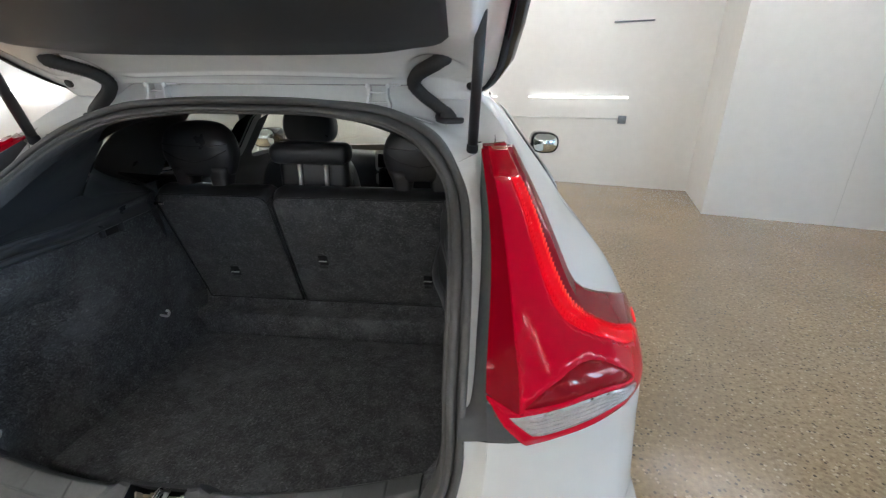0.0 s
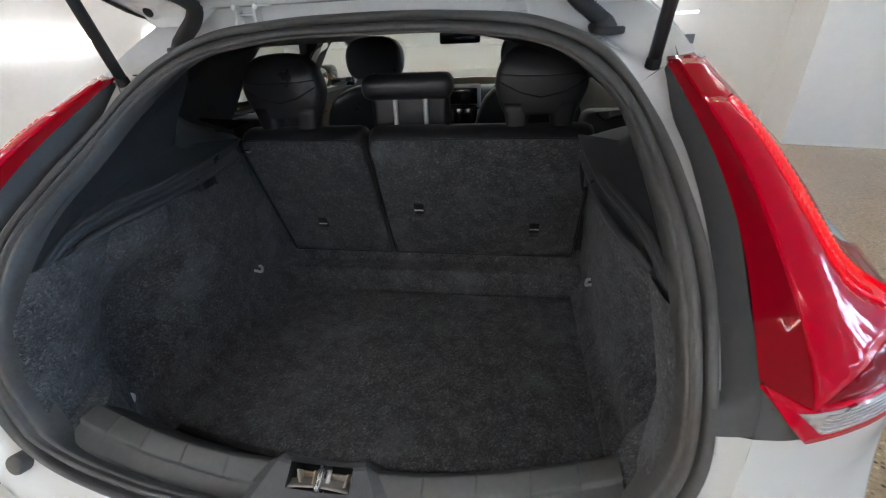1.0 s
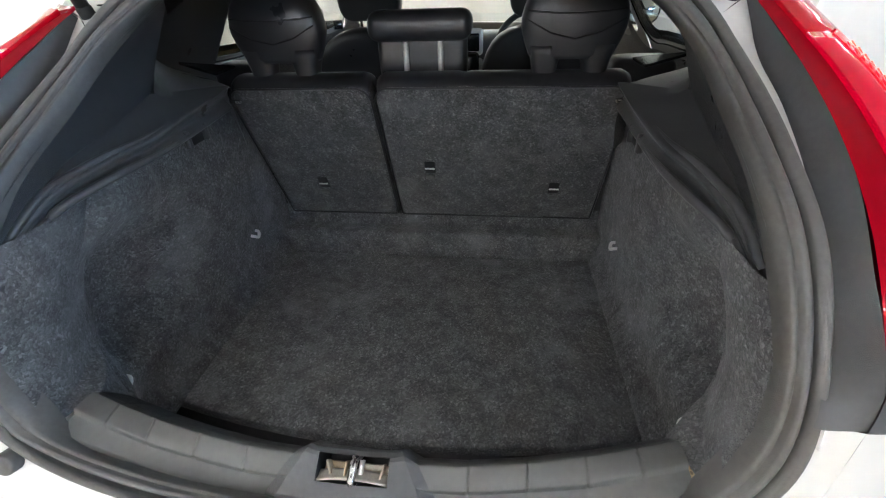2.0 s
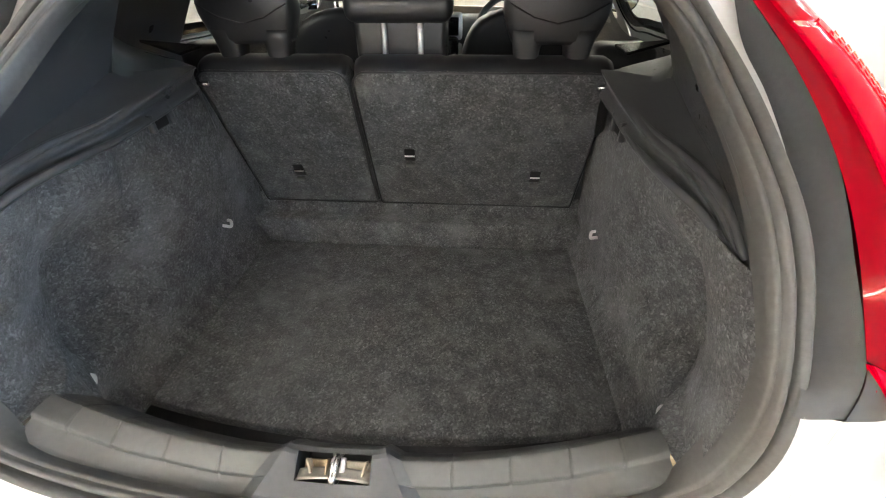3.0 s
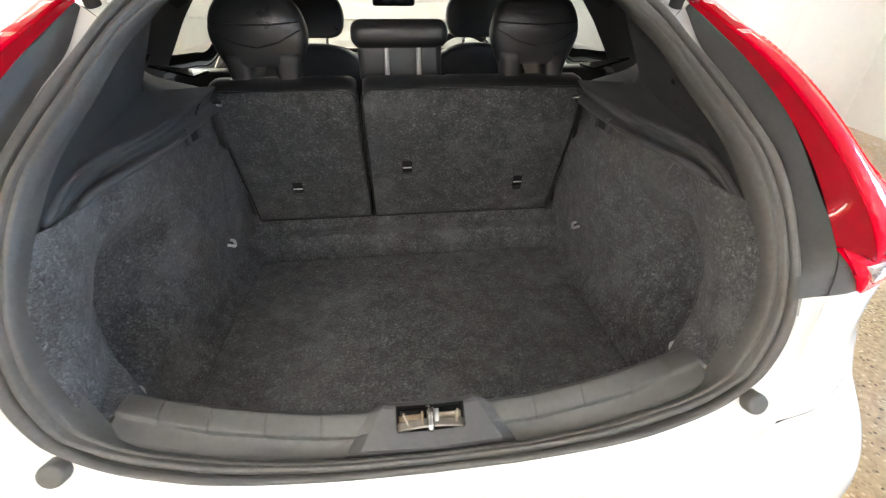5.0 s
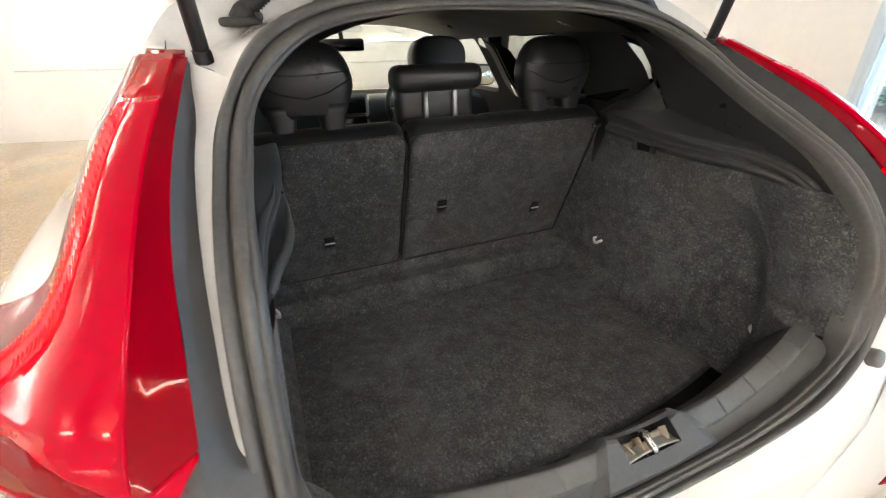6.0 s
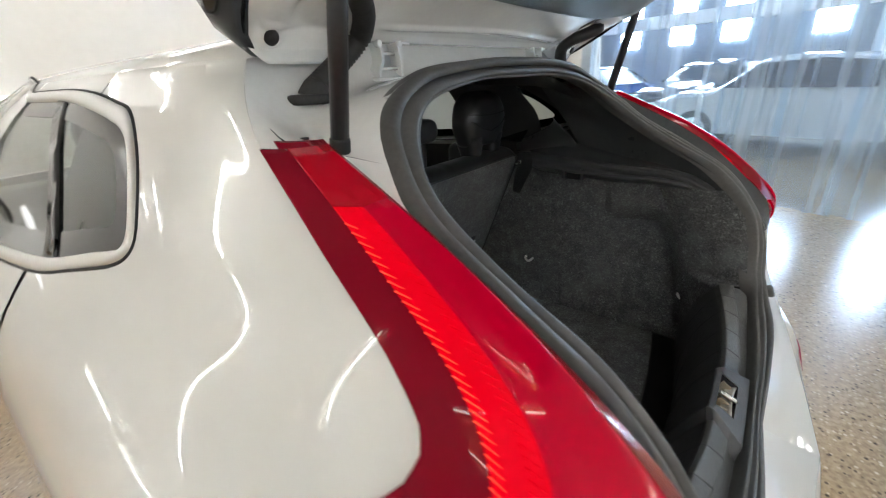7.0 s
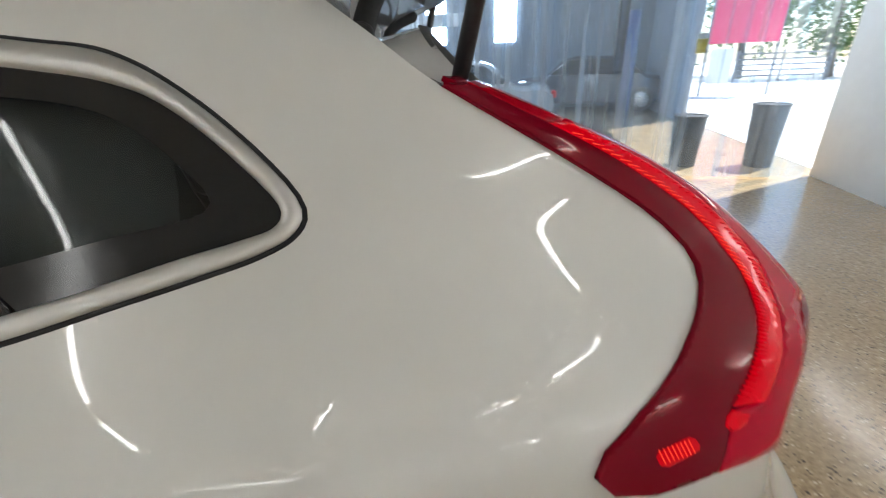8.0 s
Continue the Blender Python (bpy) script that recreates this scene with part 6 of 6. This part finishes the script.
def parked_car(at, turn, paint, label, lights=(0.5, 0.02, 0.02)):
    c = thing("parked_car", label, "car", (0, 0, 0), "cars in the workshop")
    m = Matrix.Translation(at) @ Matrix.Rotation(radians(turn), 4, "Z")
    body = [(-2.2, 0.25), (-2.25, 0.62), (-2.18, 0.84), (-1.5, 0.93), (-0.9, 1.34), (-0.2, 1.42), (0.6, 1.38), (1.15, 0.98), (1.9, 0.86), (2.2, 0.66), (2.2, 0.25)]
    out = rounded(body, 60, False)
    rows = []
    for f in (-1, -0.96, -0.8, -0.4, 0, 0.4, 0.8, 0.96, 1):
        row = []
        for y, z in out:
            roof = step01((z - 0.88) / 0.5)
            w = 0.86 - 0.20 * roof
            row.append((f * w, y * (1 - 0.03 * f * f), z - (0.10 * abs(f) ** 6 if z > 0.8 else 0)))
        rows.append(row)

    def put(name, bm, material, label=""):
        bmesh.ops.transform(bm, matrix=m, verts=bm.verts)
        return part(name, bm, material, c, label)

    bm = grid_mesh(rows)
    for r in (rows[0], rows[-1]):
        bm.faces.new([bm.verts.new(p) for p in r])
    bmesh.ops.recalc_face_normals(bm, faces=bm.faces)
    put("body", bm, paint)
    for s in (1, -1):
        side = [(-1.35, 0.95), (-0.85, 1.28), (-0.2, 1.35), (0.55, 1.32), (1.02, 0.97)]
        bm = bmesh.new()
        bm.faces.new([bm.verts.new((s * (0.872 - 0.20 * float(step01((z - 0.88) / 0.5))), y, z)) for y, z in side])
        put("side_glass", bm, M_BLACK)
        for y in (-1.35, 1.35):
            rot = Matrix.Rotation(radians(90), 4, "Y")
            put("tyre", cylinder(0.31, 0.2, 28, (s * 0.78, y, 0.31), rot, 0.03), M_RUBBER)
            put("rim", cylinder(0.20, 0.21, 20, (s * 0.785, y, 0.31), rot, 0.01), M_METAL)
        put("tail_lamp", box((0.3, 0.1, 0.14), (s * 0.68, -2.18, 0.74), 0.03), mat("tail_red", lights, 0.2))
        put("head_lamp", box((0.35, 0.12, 0.12), (s * 0.62, 2.12, 0.68), 0.03), M_CLEAR)
    return c


SILVER = varied("silver_car_paint", (0.42, 0.42, 0.40), 0.25, 3.0, 0.05, Coat_Weight=1.0)
DARKCAR = varied("dark_car_paint", (0.03, 0.035, 0.05), 0.2, 3.0, 0.1, Coat_Weight=1.0)
BLUECAR = varied("blue_car_paint", (0.04, 0.09, 0.25), 0.2, 3.0, 0.1, Coat_Weight=1.0)
REDCAR = varied("red_car_paint", (0.35, 0.03, 0.03), 0.2, 3.0, 0.1, Coat_Weight=1.0)
parked_car((8.3, -1.05, 0), -12, SILVER, "silver saloon parked in the workshop")
parked_car((11.2, -5.4, 0), -20, DARKCAR, "dark saloon parked in the workshop")
parked_car((11.6, 3.6, 0), 70, BLUECAR, "blue car parked far inside the workshop")
parked_car((9.2, 5.6, 0), 100, REDCAR, "red car parked far inside the workshop")
parked_car((12.2, 0.6, 0), 60, DARKCAR, "dark car parked far inside the workshop")

for a, bb, w, col, label in ((10.0, 5.52, 0.5, (0.75, 0.25, 0.02), "orange plastic tool crate on the workshop floor"), (9.4, 5.35, 0.35, (0.02, 0.35, 0.12), "green plastic crate on the workshop floor")):
    crate = thing("crate", label, "crate")
    paint = mat("crate_plastic", col, 0.45)
    part("crate_body", room(box((0.4, w, 0.5), (a, bb, 0.25), 0.02)), paint, crate)
    part("crate_lid", room(box((0.44, w + 0.04, 0.06), (a, bb, 0.53), 0.015)), paint, crate)

# bins by the doorway, sign and banner
for a, bb, h in ((4.95, -2.40, 0.62), (4.95, -3.27, 0.74)):
    bin_thing = thing("bin", "dark round plastic bin on the bright floor", "bin")
    part("bin_body", room(cylinder(0.15, h, 28, (a, bb, h / 2), None, 0.01, 0.19)), M_DARK, bin_thing)
    part("bin_rim", room(tube([(a + 0.19 * math.cos(q), bb + 0.19 * math.sin(q), h) for q in np.linspace(0, 2 * math.pi, 29)], 0.012, 8)), M_DARK, bin_thing)
sign = thing("warning_sign", "small yellow warning sign hanging on the curtain", "sign")
part("plate", room(box((0.006, 0.10, 0.14), (4.30, -2.16, 1.40))), mat("yellow_sign", (0.8, 0.55, 0.03), 0.5), sign)
part("panel", room(box((0.004, 0.10, 0.05), (4.296, -2.16, 1.49))), M_WHITE_PLASTIC, sign)
M_YARD = varied("sunlit_concrete", (0.62, 0.61, 0.58), 0.9, 1.5, 0.15)
structure("ground", room(box((140, 90, 0.1), (30, -48.8, -0.045))), M_YARD, "sunlit pale concrete yard", "ground")
banner = thing("banner", "red banner on posts in the sunlit yard", "banner")
part("cloth", room(box((0.03, 2.1, 1.6), (16.0, -7.15, 2.45), 0.01)), mat("red_cloth", (0.75, 0.08, 0.18), 0.7), banner)
part("board", room(box((0.03, 0.7, 1.1), (16.0, -6.6, 0.95), 0.01)), M_WALL, banner)
for bb in (-8.2, -6.1):
    part("post", room(tube([(16.02, bb, 0.0), (16.02, bb, 3.3)], 0.04, 8)), M_GREY, banner)
# outside: gate and trees
gate_thing = thing("field_gate", "dark steel bar gate across the yard", "gate")
for z in (0.3, 0.55, 0.8, 1.05, 1.3):
    part("bar", room(tube([(24, -14.2, z), (24, -10.2, z)], 0.03, 8)), M_GREY, gate_thing)
for bb in (-14.2, -12.2, -10.2):
    part("post", room(tube([(24, bb, 0), (24, bb, 1.45)], 0.05, 8)), M_GREY, gate_thing)
M_LEAF = varied("leaves", (0.07, 0.14, 0.03), 0.6, 5.0, 0.4)
M_BARK = varied("bark", (0.12, 0.09, 0.06), 0.9, 8.0, 0.3)


def tree(at, height, seed):
    rng = random.Random(seed)
    t = thing("tree", "leafy green tree beyond the yard", "tree", group="trees")
    base = Vector(at)
    part("trunk", tube([tuple(base), tuple(base + Vector((0.2, 0.1, height * 0.3))), tuple(base + Vector((0.1, 0.3, height * 0.6)))], [0.22, 0.17, 0.08], 10), M_BARK, t)
    bm = bmesh.new()
    clumps = [base + Vector((rng.gauss(0, height * 0.18), rng.gauss(0, height * 0.18), height * rng.uniform(0.25, 1.0))) for _ in range(26)]
    for c in clumps:
        for _ in range(60):
            p = c + Vector((rng.gauss(0, 0.45), rng.gauss(0, 0.45), rng.gauss(0, 0.4)))
            d1 = Vector((rng.uniform(-1, 1), rng.uniform(-1, 1), rng.uniform(-1, 1))).normalized() * 0.16
            d2 = Vector((rng.uniform(-1, 1), rng.uniform(-1, 1), rng.uniform(-1, 1))).normalized() * 0.10
            bm.faces.new([bm.verts.new(q) for q in (p - d1, p + d2, p + d1, p - d2)])
    part("crown", bm, M_LEAF, t, smooth=False)


for i, (a, bb, h) in enumerate(((28, -12, 7), (27, -16, 6), (30, -19, 8), (29, -8, 7), (33, -14, 8), (31, -23, 8))):
    tree(at_room(a, bb, 0), h, i)
